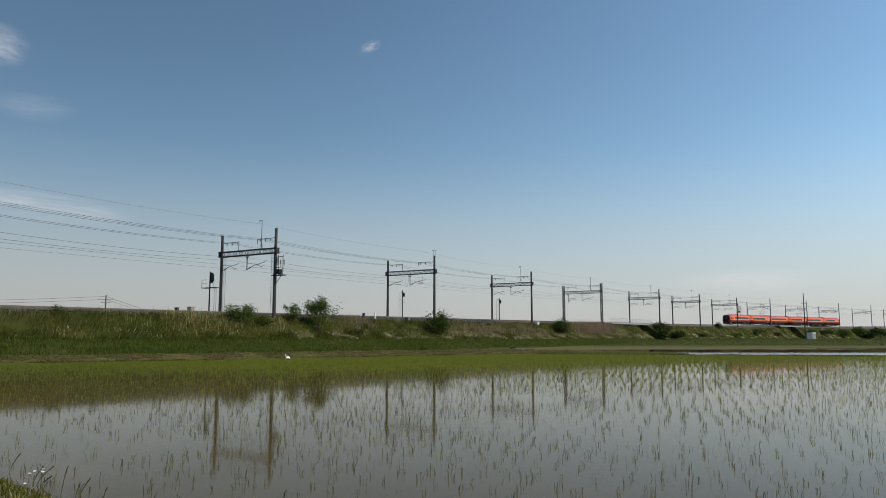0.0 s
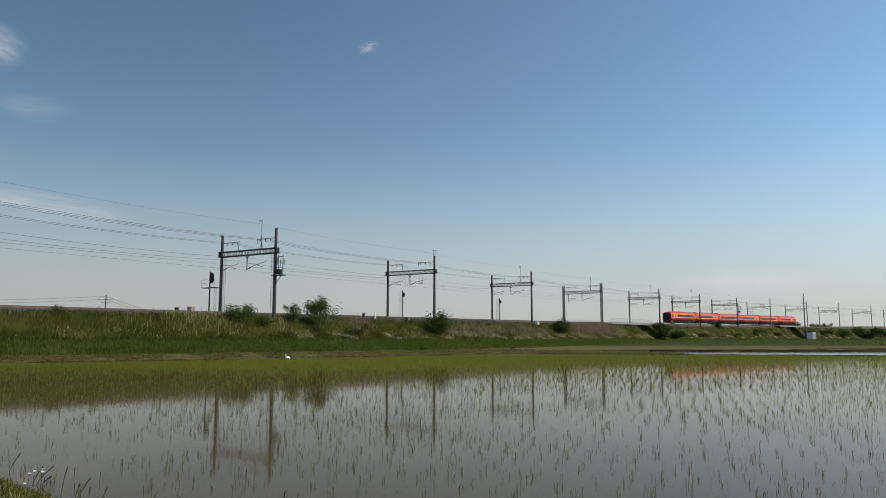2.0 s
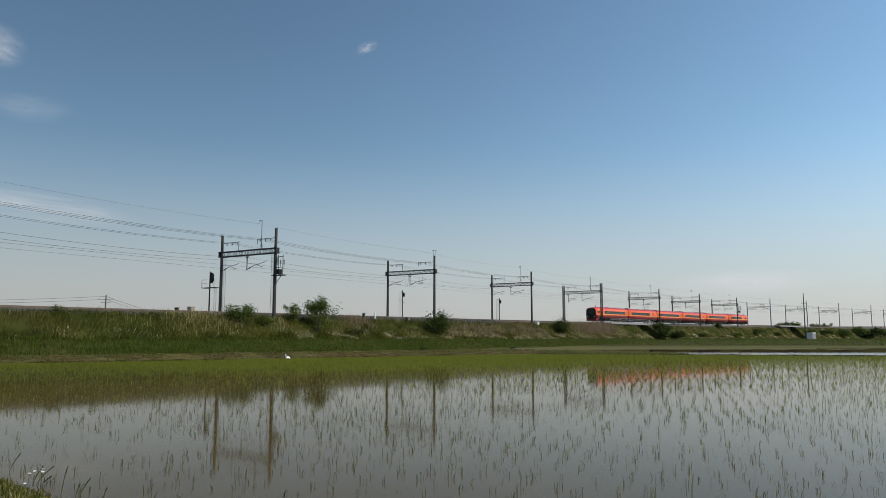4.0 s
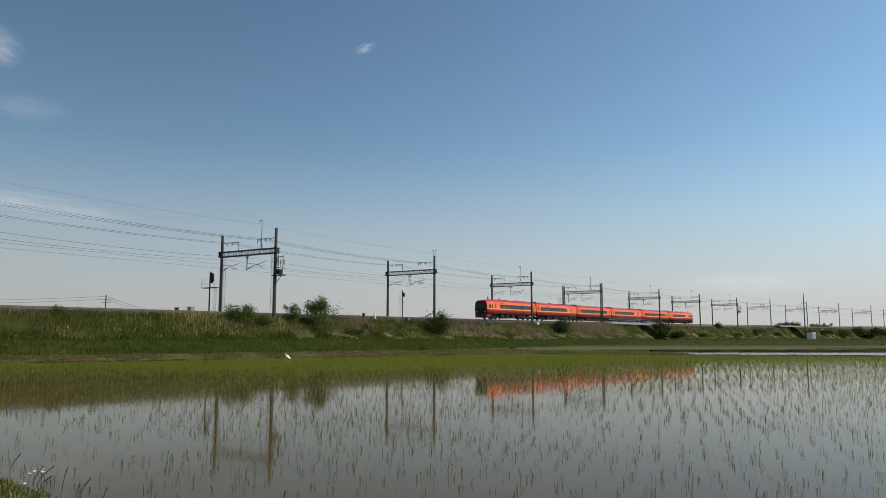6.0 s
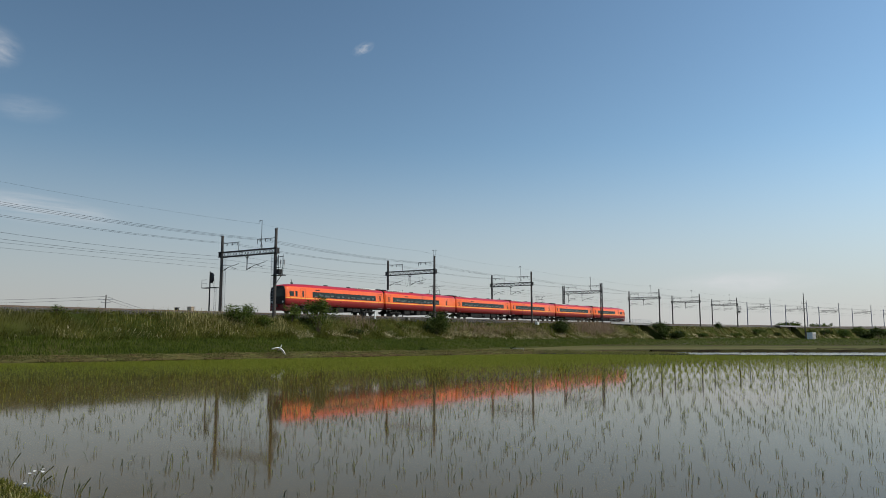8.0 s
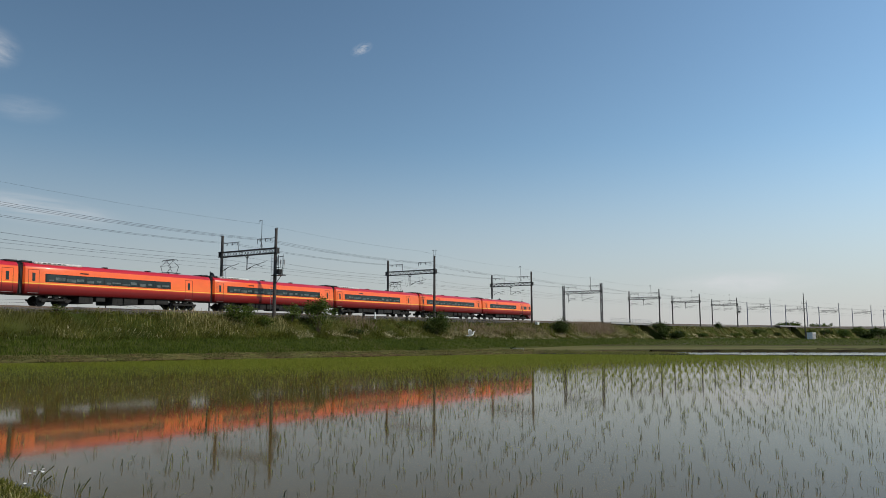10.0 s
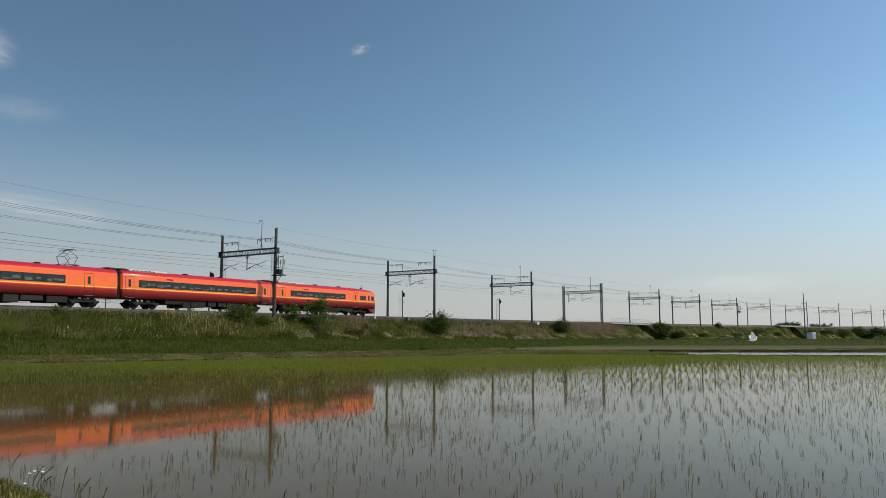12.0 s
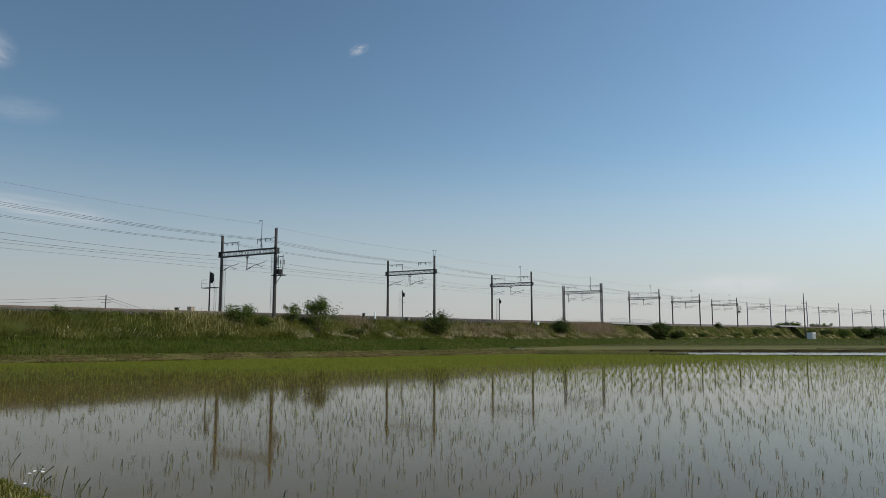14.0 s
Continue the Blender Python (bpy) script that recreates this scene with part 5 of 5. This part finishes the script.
def pipe_frame(x, y, w):
    g = thing("pipe_frame", pose(x, y, ground_z(x, y) - 0.02), "low white pipe frame lying on the dyke", "frame")
    bm = bmesh.new()
    for k in (-w / 2, w / 2):
        rod(bm, (k, 0, 0), (k, 0, 0.2), 0.025, n=6)
    part("leg", bm, M_INSUL, g)
    bm = bmesh.new()
    rod(bm, (-w / 2, 0, 0.2), (w / 2, 0, 0.2), 0.025, n=6)
    part("bar", bm, M_INSUL, g)


for x, y, w in ((-3.7, 68.3, 0.8), (0.3, 70.7, 0.9), (5.0, 73.5, 0.7), (7.6, 75.2, 1.1)):
    pipe_frame(x, y, w)


def levee_boards():
    """Overlapping dark sheets that edge the paddy."""
    a, b = Vector((9.5, 75.0, -0.05)), Vector((66.0, 59.8, -0.05))
    d = (b - a).normalized()
    g = thing("levee_sheeting", Matrix.Translation(a) @ Matrix.Rotation(math.atan2(d.y, d.x), 4, "Z"), "row of dark plastic sheets edging the paddy dyke", "edging")
    rnd = random.Random(3)
    for k in range(64):
        bm = bmesh.new()
        h = rnd.uniform(0.19, 0.23)
        box(bm, (0.45, rnd.uniform(-0.02, 0.02), h / 2 - 0.06), (0.86, 0.035, h), pose(0, 0, 0, 0, rnd.uniform(-2, 2), rnd.uniform(-3, 3)))
        rod(bm, (0.03, -0.03, -0.1), (0.03, -0.03, h + 0.01), 0.018, n=5)
        ob = part("sheet", bm, M_PLASTIC, g)
        ob.location = (k * 0.9, 0, 0)


levee_boards()


def dyke(a, b, w, h, material, label, seed):
    """A low rounded ridge with an uneven top."""
    a, b = Vector((*a, 0)), Vector((*b, 0))
    L = (b - a).length
    d = (b - a) / L
    nrm = Vector((-d.y, d.x, 0))
    prof = [(-1.0, -0.3), (-0.75, 0.25), (-0.45, 0.85), (0.0, 1.0), (0.45, 0.85), (0.75, 0.25), (1.0, -0.3)]
    n = int(L / 0.7)
    V, F = [], []
    for i in range(n + 1):
        for q, z in prof:
            p = a + d * (L * i / n) + nrm * q * w
            k = noise.noise((i * 0.3, q, seed))
            V.append(p + Vector((0, 0, h * z * (1 + 0.35 * k) + 0.06)))
    m = len(prof)
    for i in range(n):
        for j in range(m - 1):
            F.append((i * m + j, (i + 1) * m + j, (i + 1) * m + j + 1, i * m + j + 1))
    tagged(mesh_ob("dyke", V, F, material, smooth=True), label, "dyke", kind="structure")


dyke((25.0, 89.2), (150.0, 86.5), 1.0, 0.25, M_MUDDARK, "low dark mud dyke between plots", 1.0)
dyke((52.0, 103.0), (190.0, 99.0), 0.9, 0.2, M_MUDDARK, "low dark mud dyke between plots", 2.0)
dyke((8.0, 139.0), (190.0, 135.0), 0.8, 0.22, M_MUDDARK, "low dark mud dyke between plots", 4.0)
dyke((-8.0, 80.0), (32.0, 97.0), 0.7, 0.16, M_CLOD, "low dark mud dyke between plots", 3.0)


def mud_ledge(x0, x1, gap, rise, depth, seed):
    """A worn step of mud along the far edge of the paddy: wet dark face, dry trodden top."""
    V, F, top = [], [], []
    n = int((x1 - x0) / 0.12)
    for i in range(n + 1):
        x = x0 + (x1 - x0) * i / n
        y = 37.8 + (x + 36.8) * 0.805 + gap + 0.14 * noise.noise((x * 0.8, seed, 0.0)) + 0.14 * noise.noise((x * 2.6, seed, 4.0))
        h = max(-0.03, rise * (0.45 + 1.1 * noise.noise((x * 0.5, seed, 8.0)) + 1.1 * noise.noise((x * 2.4, seed, 1.0)) + 0.7 * noise.noise((x * 6.0, seed, 6.0))))
        z = dyke_top(x, y + 0.3)
        for q, u in ((0.0, -0.12), (0.03, h * 0.8), (0.10, h), (depth * 0.6, h * 0.9), (depth, -0.05)):
            V.append((x - 0.627 * q, y + 0.779 * q, z + u))
    for i in range(n):
        for j in range(4):
            F.append((i * 5 + j, (i + 1) * 5 + j, (i + 1) * 5 + j + 1, i * 5 + j + 1))
            top.append(j >= 1)
    ob = mesh_ob("mud_ledge", V, F, M_CLOD, smooth=True)
    ob.data.materials.append(M_DRYMUD)
    ob.data.polygons.foreach_set("material_index", [1 if t else 0 for t in top])
    tagged(ob, "worn step of turned mud along the paddy dyke", "dyke", kind="structure")


M_DRYMUD = mat("trodden_mud", (0.29, 0.22, 0.095), (0.045, 0.033, 0.014), 6.0, 0.95, bump=1.0, c3=(0.11, 0.115, 0.03), spec=0.04, stretch=(0.45, 1.0, 1.0))
mud_ledge(-33.0, 9.0, 0.15, 0.06, 0.6, 1.0)
mud_ledge(-33.0, 9.0, 0.6, 0.07, 0.6, 2.0)
mud_ledge(-32.0, 9.0, 1.2, 0.06, 0.7, 3.0)


def stubble_plot(x0, x1, y0, y1):
    """A fallow plot with a dry crust, a little over the ground around it."""
    xs, ys = np.arange(x0, x1 + 0.1, 4.0), np.arange(y0, y1 + 0.1, 2.0)
    V = [(x, y + 0.6 * noise.noise((x * 0.2, y, 3.0)), ground_z(x, y) + 0.05 + 0.03 * noise.noise((x * 0.3, y * 0.6, 1.0))) for y in ys for x in xs]
    w = len(xs)
    F = [(j * w + i, j * w + i + 1, (j + 1) * w + i + 1, (j + 1) * w + i) for j in range(len(ys) - 1) for i in range(w - 1)]
    tagged(mesh_ob("fallow_plot", V, F, M_FALLOW, smooth=True), "dry tan fallow plot with thin olive growth", "field", kind="structure")


M_FALLOW = mat("fallow_crust", (0.27, 0.22, 0.10), (0.10, 0.088, 0.035), 1.3, 0.95, bump=0.4, c3=(0.095, 0.10, 0.03), spec=0.03, stretch=(0.06, 1.0, 1.0))
stubble_plot(10.0, 170.0, 92.0, 134.0)


def dyke_clods():
    """Turned lumps of mud in two broken lines along the far edge of the paddy."""
    rnd = random.Random(21)
    V, F = [], []
    for k in range(900):
        x = rnd.uniform(-34.0, 9.0)
        if noise.noise((x * 0.45, k % 2 * 5.0, 2.0)) < -0.12:
            continue
        y = 37.8 + (x + 36.8) * 0.805 + (rnd.gauss(0.35, 0.12) if k % 2 else rnd.gauss(1.9, 0.2))
        r, h = rnd.uniform(0.06, 0.18), rnd.uniform(0.04, 0.11)
        z, a0, base = dyke_top(x, y), rnd.random() * 6.28, len(V)
        for ring, up in ((1.0, -0.05), (0.75, 0.6 * h)):
            for j in range(6):
                q = r * ring * rnd.uniform(0.75, 1.25)
                V.append((x + 1.5 * q * math.cos(a0 + j * 1.047), y + 0.7 * q * math.sin(a0 + j * 1.047), z + up * rnd.uniform(0.8, 1.2)))
        V.append((x, y, z + h))
        for j in range(6):
            i = (j + 1) % 6
            F += [(base + j, base + i, base + 6 + i, base + 6 + j), (base + 6 + j, base + 6 + i, base + 12)]
    tagged(mesh_ob("mud_clods", V, F, M_CLOD), "turned brown mud clods along the paddy dyke", "mud", kind="stuff")


dyke_clods()


# ---------------- grassy bank by the camera ----------------
def near_bank():
    rng = np.random.default_rng(31)
    n = 11000
    t = rng.random(n)
    x = -8.5 + t * 6.2
    edge = 4.1 - 0.938 * (x + 0.7)
    y = edge - rng.uniform(-0.05, 1.8, n)
    B = np.array([(a, b, max(0.0, ground_z(a, b))) for a, b in zip(x, y)])
    blade_mesh("grass", B[::2], rng.uniform(0.03, 0.11, len(B[::2])), rng.uniform(0.002, 0.005, len(B[::2])), rng.gamma(2.0, 0.3, len(B[::2])), rng.uniform(0, 6.28, len(B[::2])),
               M_GREEN, "short green grass on the near bank of the paddy", "grass")
    blade_mesh("dry_grass", B[1::2], rng.uniform(0.02, 0.08, len(B[1::2])), rng.uniform(0.002, 0.004, len(B[1::2])), rng.gamma(2.0, 0.5, len(B[1::2])), rng.uniform(0, 6.28, len(B[1::2])),
               M_STRAW, "dry yellow grass on the near bank of the paddy", "dry grass")


near_bank()


def weed(x, y, h, lean, seed):
    rnd = random.Random(seed)
    g = thing("weed", pose(x, y, max(0.0, ground_z(x, y)) - 0.03), "tall grass stalk with a seed head at the water's edge", "weed")
    bm = bmesh.new()
    p = Vector((0, 0, 0))
    pts = [p]
    for k in range(6):
        f = (k + 1) / 6
        pts.append(Vector((lean * f ** 1.6, 0.02 * f, h * f)))
    for a, b in zip(pts, pts[1:]):
        rod(bm, a, b, 0.0035, n=4, caps=False)
    part("stalk", bm, M_GREEN, g)
    bm = bmesh.new()
    for k in range(26):
        f = 0.45 + 0.55 * k / 26
        c = Vector((lean * f ** 1.6, 0.02 * f, h * f))
        o = Vector((rnd.gauss(0, 0.006), rnd.gauss(0, 0.006), 0.016))
        rod(bm, c, c + o, 0.0022, 0.001, 4)
    part("seed_head", bm, M_LEAFD, g)


for k, (x, y, h, lean) in enumerate(((-5.09, 8.87, 0.25, 0.12), (-4.37, 8.14, 0.22, 0.17), (-4.42, 8.16, 0.22, 0.10), (-4.3, 8.08, 0.13, 0.12), (-3.82, 7.59, 0.31, 0.045), (-3.62, 7.56, 0.2, 0.095), (-3.66, 7.56, 0.14, 0.035), (-3.5, 7.51, 0.12, 0.0), (-3.36, 7.51, 0.12, 0.03))):
    weed(x, y, h, lean, k)


def daisy(x, y, h, seed):
    rnd = random.Random(seed)
    g = thing("daisy", pose(x, y, max(0.0, ground_z(x, y)) - 0.02, rnd.uniform(-15, 15), rnd.uniform(-15, 15), 0), "small white daisy-like flower on the bank", "flower", "flowers on the bank")
    bm = bmesh.new()
    rod(bm, (0, 0, 0), (0, 0, h), 0.002, n=4)
    part("stem", bm, M_GREEN, g)
    bm = bmesh.new()
    for k in range(8):
        a = k * math.pi / 4
        c, s = math.cos(a), math.sin(a)
        vs = [bm.verts.new(v) for v in ((0.002 * c, 0.002 * s, h), (0.013 * c - 0.006 * s, 0.013 * s + 0.006 * c, h + 0.012), (0.02 * c, 0.02 * s, h + 0.014), (0.013 * c + 0.006 * s, 0.013 * s - 0.006 * c, h + 0.012))]
        bm.faces.new(vs)
    part("petals", bm, M_WHITE, g, "white petals")


for k, (x, y, h) in enumerate(((-4.38, 8.11, 0.170), (-4.33, 8.09, 0.190), (-4.29, 8.08, 0.175), (-4.35, 8.03, 0.140), (-4.25, 8.05, 0.180), (-4.41, 8.05, 0.150), (-4.32, 7.82, 0.090), (-4.11, 7.61, 0.080))):
    daisy(x, y, h, k)


# ---------------- clouds ----------------
def cloud_mat(name, scale, stretch, soft, density, seed):
    m = bpy.data.materials.new(name)
    m.use_nodes = True
    n, l = m.node_tree.nodes, m.node_tree.links
    n.remove(n["Principled BSDF"])
    co = n.new("ShaderNodeTexCoord")
    mp = n.new("ShaderNodeMapping")
    mp.inputs["Scale"].default_value, mp.inputs["Location"].default_value = stretch, (seed, seed * 0.7, 0)
    l.new(co.outputs["Generated"], mp.inputs["Vector"])
    t = n.new("ShaderNodeTexNoise")
    t.inputs["Scale"].default_value, t.inputs["Detail"].default_value, t.inputs["Roughness"].default_value, t.inputs["Distortion"].default_value = scale, 9.0, 0.62, 0.5
    l.new(mp.outputs["Vector"], t.inputs["Vector"])
    r = n.new("ShaderNodeMapRange")
    r.inputs["From Min"].default_value, r.inputs["From Max"].default_value = 0.5 - soft, 0.5 + soft
    l.new(t.outputs["Fac"], r.inputs["Value"])
    # fade toward the rim of the sheet
    sub = n.new("ShaderNodeVectorMath")
    sub.operation = "SUBTRACT"
    sub.inputs[1].default_value = (0.5, 0.5, 0.5)
    l.new(co.outputs["Generated"], sub.inputs[0])
    mul = n.new("ShaderNodeVectorMath")
    mul.operation = "MULTIPLY"
    mul.inputs[1].default_value = (2, 2, 0)
    l.new(sub.outputs["Vector"], mul.inputs[0])
    ln = n.new("ShaderNodeVectorMath")
    ln.operation = "LENGTH"
    l.new(mul.outputs["Vector"], ln.inputs[0])
    rim = n.new("ShaderNodeMapRange")
    rim.interpolation_type = "SMOOTHSTEP"
    rim.inputs["From Min"].default_value, rim.inputs["From Max"].default_value = 0.1, 1.0
    rim.inputs["To Min"].default_value, rim.inputs["To Max"].default_value = density, 0.0
    l.new(ln.outputs["Value"], rim.inputs["Value"])
    al = n.new("ShaderNodeMath")
    al.operation = "MULTIPLY"
    l.new(r.outputs["Result"], al.inputs[0])
    l.new(rim.outputs["Result"], al.inputs[1])
    tr = n.new("ShaderNodeBsdfTransparent")
    em = n.new("ShaderNodeEmission")
    em.inputs["Color"].default_value, em.inputs["Strength"].default_value = (0.96, 0.97, 1.0, 1), CLOUD_GLOW
    mx = n.new("ShaderNodeMixShader")
    l.new(al.outputs["Value"], mx.inputs["Fac"])
    l.new(tr.outputs["BSDF"], mx.inputs[1])
    l.new(em.outputs["Emission"], mx.inputs[2])
    l.new(mx.outputs["Shader"], n["Material Output"].inputs["Surface"])
    return m


CLOUD_GLOW = 0.72
DRIFT = Vector((-3.4, 0, -1.0))
CLOUDS = []


def cloud(name, x, z, w, h, m, label, tilt=0.0):
    """A thin sheet of vapour far off, gently bowed."""
    V, F = [], []
    for j in range(5):
        for i in range(9):
            u, v = i / 8 - 0.5, j / 4 - 0.5
            V.append((u * w, v * h, -0.05 * w * (u * u + v * v)))
    for j in range(4):
        for i in range(8):
            F.append((j * 9 + i, j * 9 + i + 1, j * 9 + 10 + i, j * 9 + 9 + i))
    ob = mesh_ob(name, V, F, m)
    tagged(ob, label, "cloud", kind="structure")
    ob.visible_shadow = False
    place = Vector((x, 2900, z))
    CLOUDS.append((ob, place, tilt))


cloud("cloud", -300, 1195, 112, 62, cloud_mat("cloud_wisp", 3.0, (1, 1.0, 1), 0.12, 0.5, 5.2), "small white wisp of cloud high in the blue sky", 28)
cloud("cloud", -1835, 1205, 330, 230, cloud_mat("cloud_streak", 2.2, (1, 3.0, 1), 0.24, 0.62, 7.4), "wispy white cloud in the blue sky", -22)
cloud("cloud", -1680, 945, 460, 150, cloud_mat("cloud_faint", 2.0, (1, 2.0, 1), 0.25, 0.2, 1.2), "faint thin veil of cloud", -8)
cloud("cloud", -1620, 535, 900, 150, cloud_mat("cloud_veil", 2.0, (1, 2.2, 1), 0.2, 0.65, 5.1), "pale thin cloud low in the sky", -8)
cloud("cloud", 1225, 232, 820, 120, cloud_mat("cloud_bank", 2.0, (2.4, 1.0, 1), 0.26, 0.8, 2.3), "long pale cloud bank low over the plain", 2)


# ---------------- birds ----------------
M_EGRET = mat("white_plumage", (0.93, 0.93, 0.91), (0.86, 0.86, 0.84), 12.0, 0.8)
M_BEAK = mat("dark_beak", (0.03, 0.028, 0.025), None, 8.0, 0.5)


def blob(bm, c, size, seg=10):
    bmesh.ops.create_uvsphere(bm, u_segments=seg, v_segments=7, radius=1, matrix=Matrix.Translation(c) @ Matrix.Diagonal((*size, 1)))


def egret():
    """Flies along its local y; about a metre across the wings."""
    g = thing("egret", Matrix(), "white egret taking off from the paddy dyke and flying off", "bird")
    bm = bmesh.new()
    blob(bm, (0, 0, 0), (0.07, 0.22, 0.075))
    blob(bm, (0, -0.24, 0.01), (0.05, 0.12, 0.018))
    part("body", bm, M_EGRET, g, smooth=True)
    bm = bmesh.new()
    for a, b in (((0, 0.18, 0.02), (0, 0.27, 0.10)), ((0, 0.27, 0.10), (0, 0.22, 0.17)), ((0, 0.22, 0.17), (0, 0.30, 0.19))):
        rod(bm, a, b, 0.03, 0.026, 8)
    blob(bm, (0, 0.31, 0.19), (0.028, 0.05, 0.028), 8)
    part("neck", bm, M_EGRET, g, smooth=True)
    bm = bmesh.new()
    rod(bm, (0, 0.34, 0.19), (0, 0.45, 0.175), 0.012, 0.002, 6)
    part("beak", bm, M_BEAK, g)
    for x in (-0.03, 0.03):
        bm = bmesh.new()
        rod(bm, (x, -0.08, -0.05), (x, -0.42, -0.04), 0.008, n=5)
        part("leg", bm, M_BEAK, g)
    wings = []
    for sd in (-1, 1):
        bm = bmesh.new()
        out = [(0.0, 0.11), (0.18, 0.15), (0.34, 0.12), (0.5, 0.02), (0.52, -0.06), (0.36, -0.12), (0.18, -0.15), (0.0, -0.13)]
        up = [bm.verts.new((sd * x, y, 0.024 + 0.05 * x)) for x, y in out]
        dn = [bm.verts.new((sd * x, y, -0.018 + 0.05 * x)) for x, y in out]
        bm.faces.new(up if sd > 0 else list(reversed(up)))
        bm.faces.new(list(reversed(dn)) if sd > 0 else dn)
        for i in range(len(out)):
            j = (i + 1) % len(out)
            bm.faces.new((up[i], dn[i], dn[j], up[j]) if sd > 0 else (up[j], dn[j], dn[i], up[i]))
        w = part("wing", bm, M_EGRET, g)
        wings.append((w, sd))
    return g, wings


EGRET, WINGS = egret()
# seconds, x, y, z, heading in degrees (0 flies away from the paddy, 180 toward the viewer, 270 to +x), bank
FLIGHT = [(0.0, -12.0, 57.2, 0.13, 165, 0), (5.9, -12.0, 57.2, 0.13, 165, 0), (6.1, -12.01, 57.0, 0.41, 170, 0), (6.3, -12.1, 56.6, 0.58, 175, 0), (6.5, -12.05, 56.2, 0.65, 178, 0), (6.7, -12.12, 55.9, 0.69, 180, 0),
          (6.9, -12.1, 55.5, 0.80, 180, 0), (7.1, -11.98, 55.0, 0.85, 180, 0), (7.3, -11.72, 54.0, 0.80, 182, 0), (7.5, -11.47, 52.9, 0.76, 184, 0), (7.7, -11.4, 52.0, 0.88, 188, 0), (7.9, -11.2, 51.0, 0.94, 195, -8),
          (8.0, -11.15, 50.6, 0.88, 200, -22), (8.1, -10.95, 50.3, 0.94, 205, -20), (8.2, -10.74, 50.2, 0.96, 212, -18), (8.5, -9.6, 50.3, 1.03, 235, -10), (8.8, -8.04, 50.5, 1.15, 255, -4), (9.5, -2.41, 51.0, 1.57, 268, 0),
          (10.3, 4.63, 50.5, 1.91, 272, 0), (10.7, 8.59, 50.0, 1.98, 272, 0), (11.1, 12.25, 49.5, 2.0, 270, 0), (11.5, 15.88, 49.5, 1.92, 268, -8), (11.9, 19.64, 49.4, 1.55, 264, -20), (12.3, 23.99, 49.3, 1.30, 265, -18),
          (12.7, 28.6, 49.0, 1.10, 270, -10), (13.2, 34.4, 48.6, 0.9, 272, 0), (14.0, 44.0, 48.0, 1.1, 272, 0)]


def insect():
    g = thing("insect", Matrix(), "small dark flying insect", "insect")
    bm = bmesh.new()
    blob(bm, (0, 0, 0), (0.004, 0.011, 0.004), 8)
    part("body", bm, M_BEAK, g)
    for sd in (-1, 1):
        bm = bmesh.new()
        vs = [bm.verts.new(v) for v in ((0, 0.003, 0.003), (sd * 0.012, 0.002, 0.008), (sd * 0.014, -0.004, 0.008), (0, -0.004, 0.003))]
        bm.faces.new(vs)
        part("wing", bm, M_BEAK, g)
    return g


INSECT = insect()


# ---------------- what moves ----------------
def motions():
    for car, back, length in TRAIN:
        walk(car, [(t, car_pose(S_FRONT - SPEED * t + back, length)) for t in np.arange(0, 14.01, 0.5)])
    for ob, place, tilt in CLOUDS:
        walk(ob, [(t, Matrix.Translation(place + DRIFT * t) @ pose(0, 0, 0, 90, 0, 0) @ pose(0, 0, 0, 0, 0, tilt)) for t in (0.0, 7.0, 14.0)])
    walk(EGRET, [(t, pose(x, y, z, 0, 0, h) @ pose(0, 0, 0, 22 if 6.0 < t < 8.3 else 10, bank, 0)) for t, x, y, z, h, bank in FLIGHT])
    beats = [65, 30, 0, 30, 38, 10, 52, 0, 54, 10, 14, 0, -45, 20, -18, -45, 22, -58, 28, -32, 0, 10]
    for wing, sd in WINGS:
        rows = []
        for k in range(141):
            t = k * 0.1
            if t < 6.05:
                m = pose(sd * 0.05, -0.02, 0.03, 0, sd * 70, 0) @ pose(0, 0, 0, 0, 0, sd * -60)
            else:
                up = beats[k - 61] if 0 <= k - 61 < len(beats) else 26 + 40 * math.sin((t - 8.2) * 15.5)
                m = pose(sd * 0.05, 0.02, 0.04, 0, -sd * up, 0)
            rows.append((t, m))
        walk(wing, [rows[0]] + rows[59:])
    far = pose(9.6, 11.5, 4.2, 0, 0, 80)
    walk(INSECT, [(0.0, far), (6.2, far), (6.5, pose(4.54, 8.0, 3.37, 10, 10, 70)), (6.8, pose(8.9, 10.5, 4.9, 0, 0, -60)), (14.0, pose(9.2, 11.0, 5.0, 0, 0, -60))])


motions()
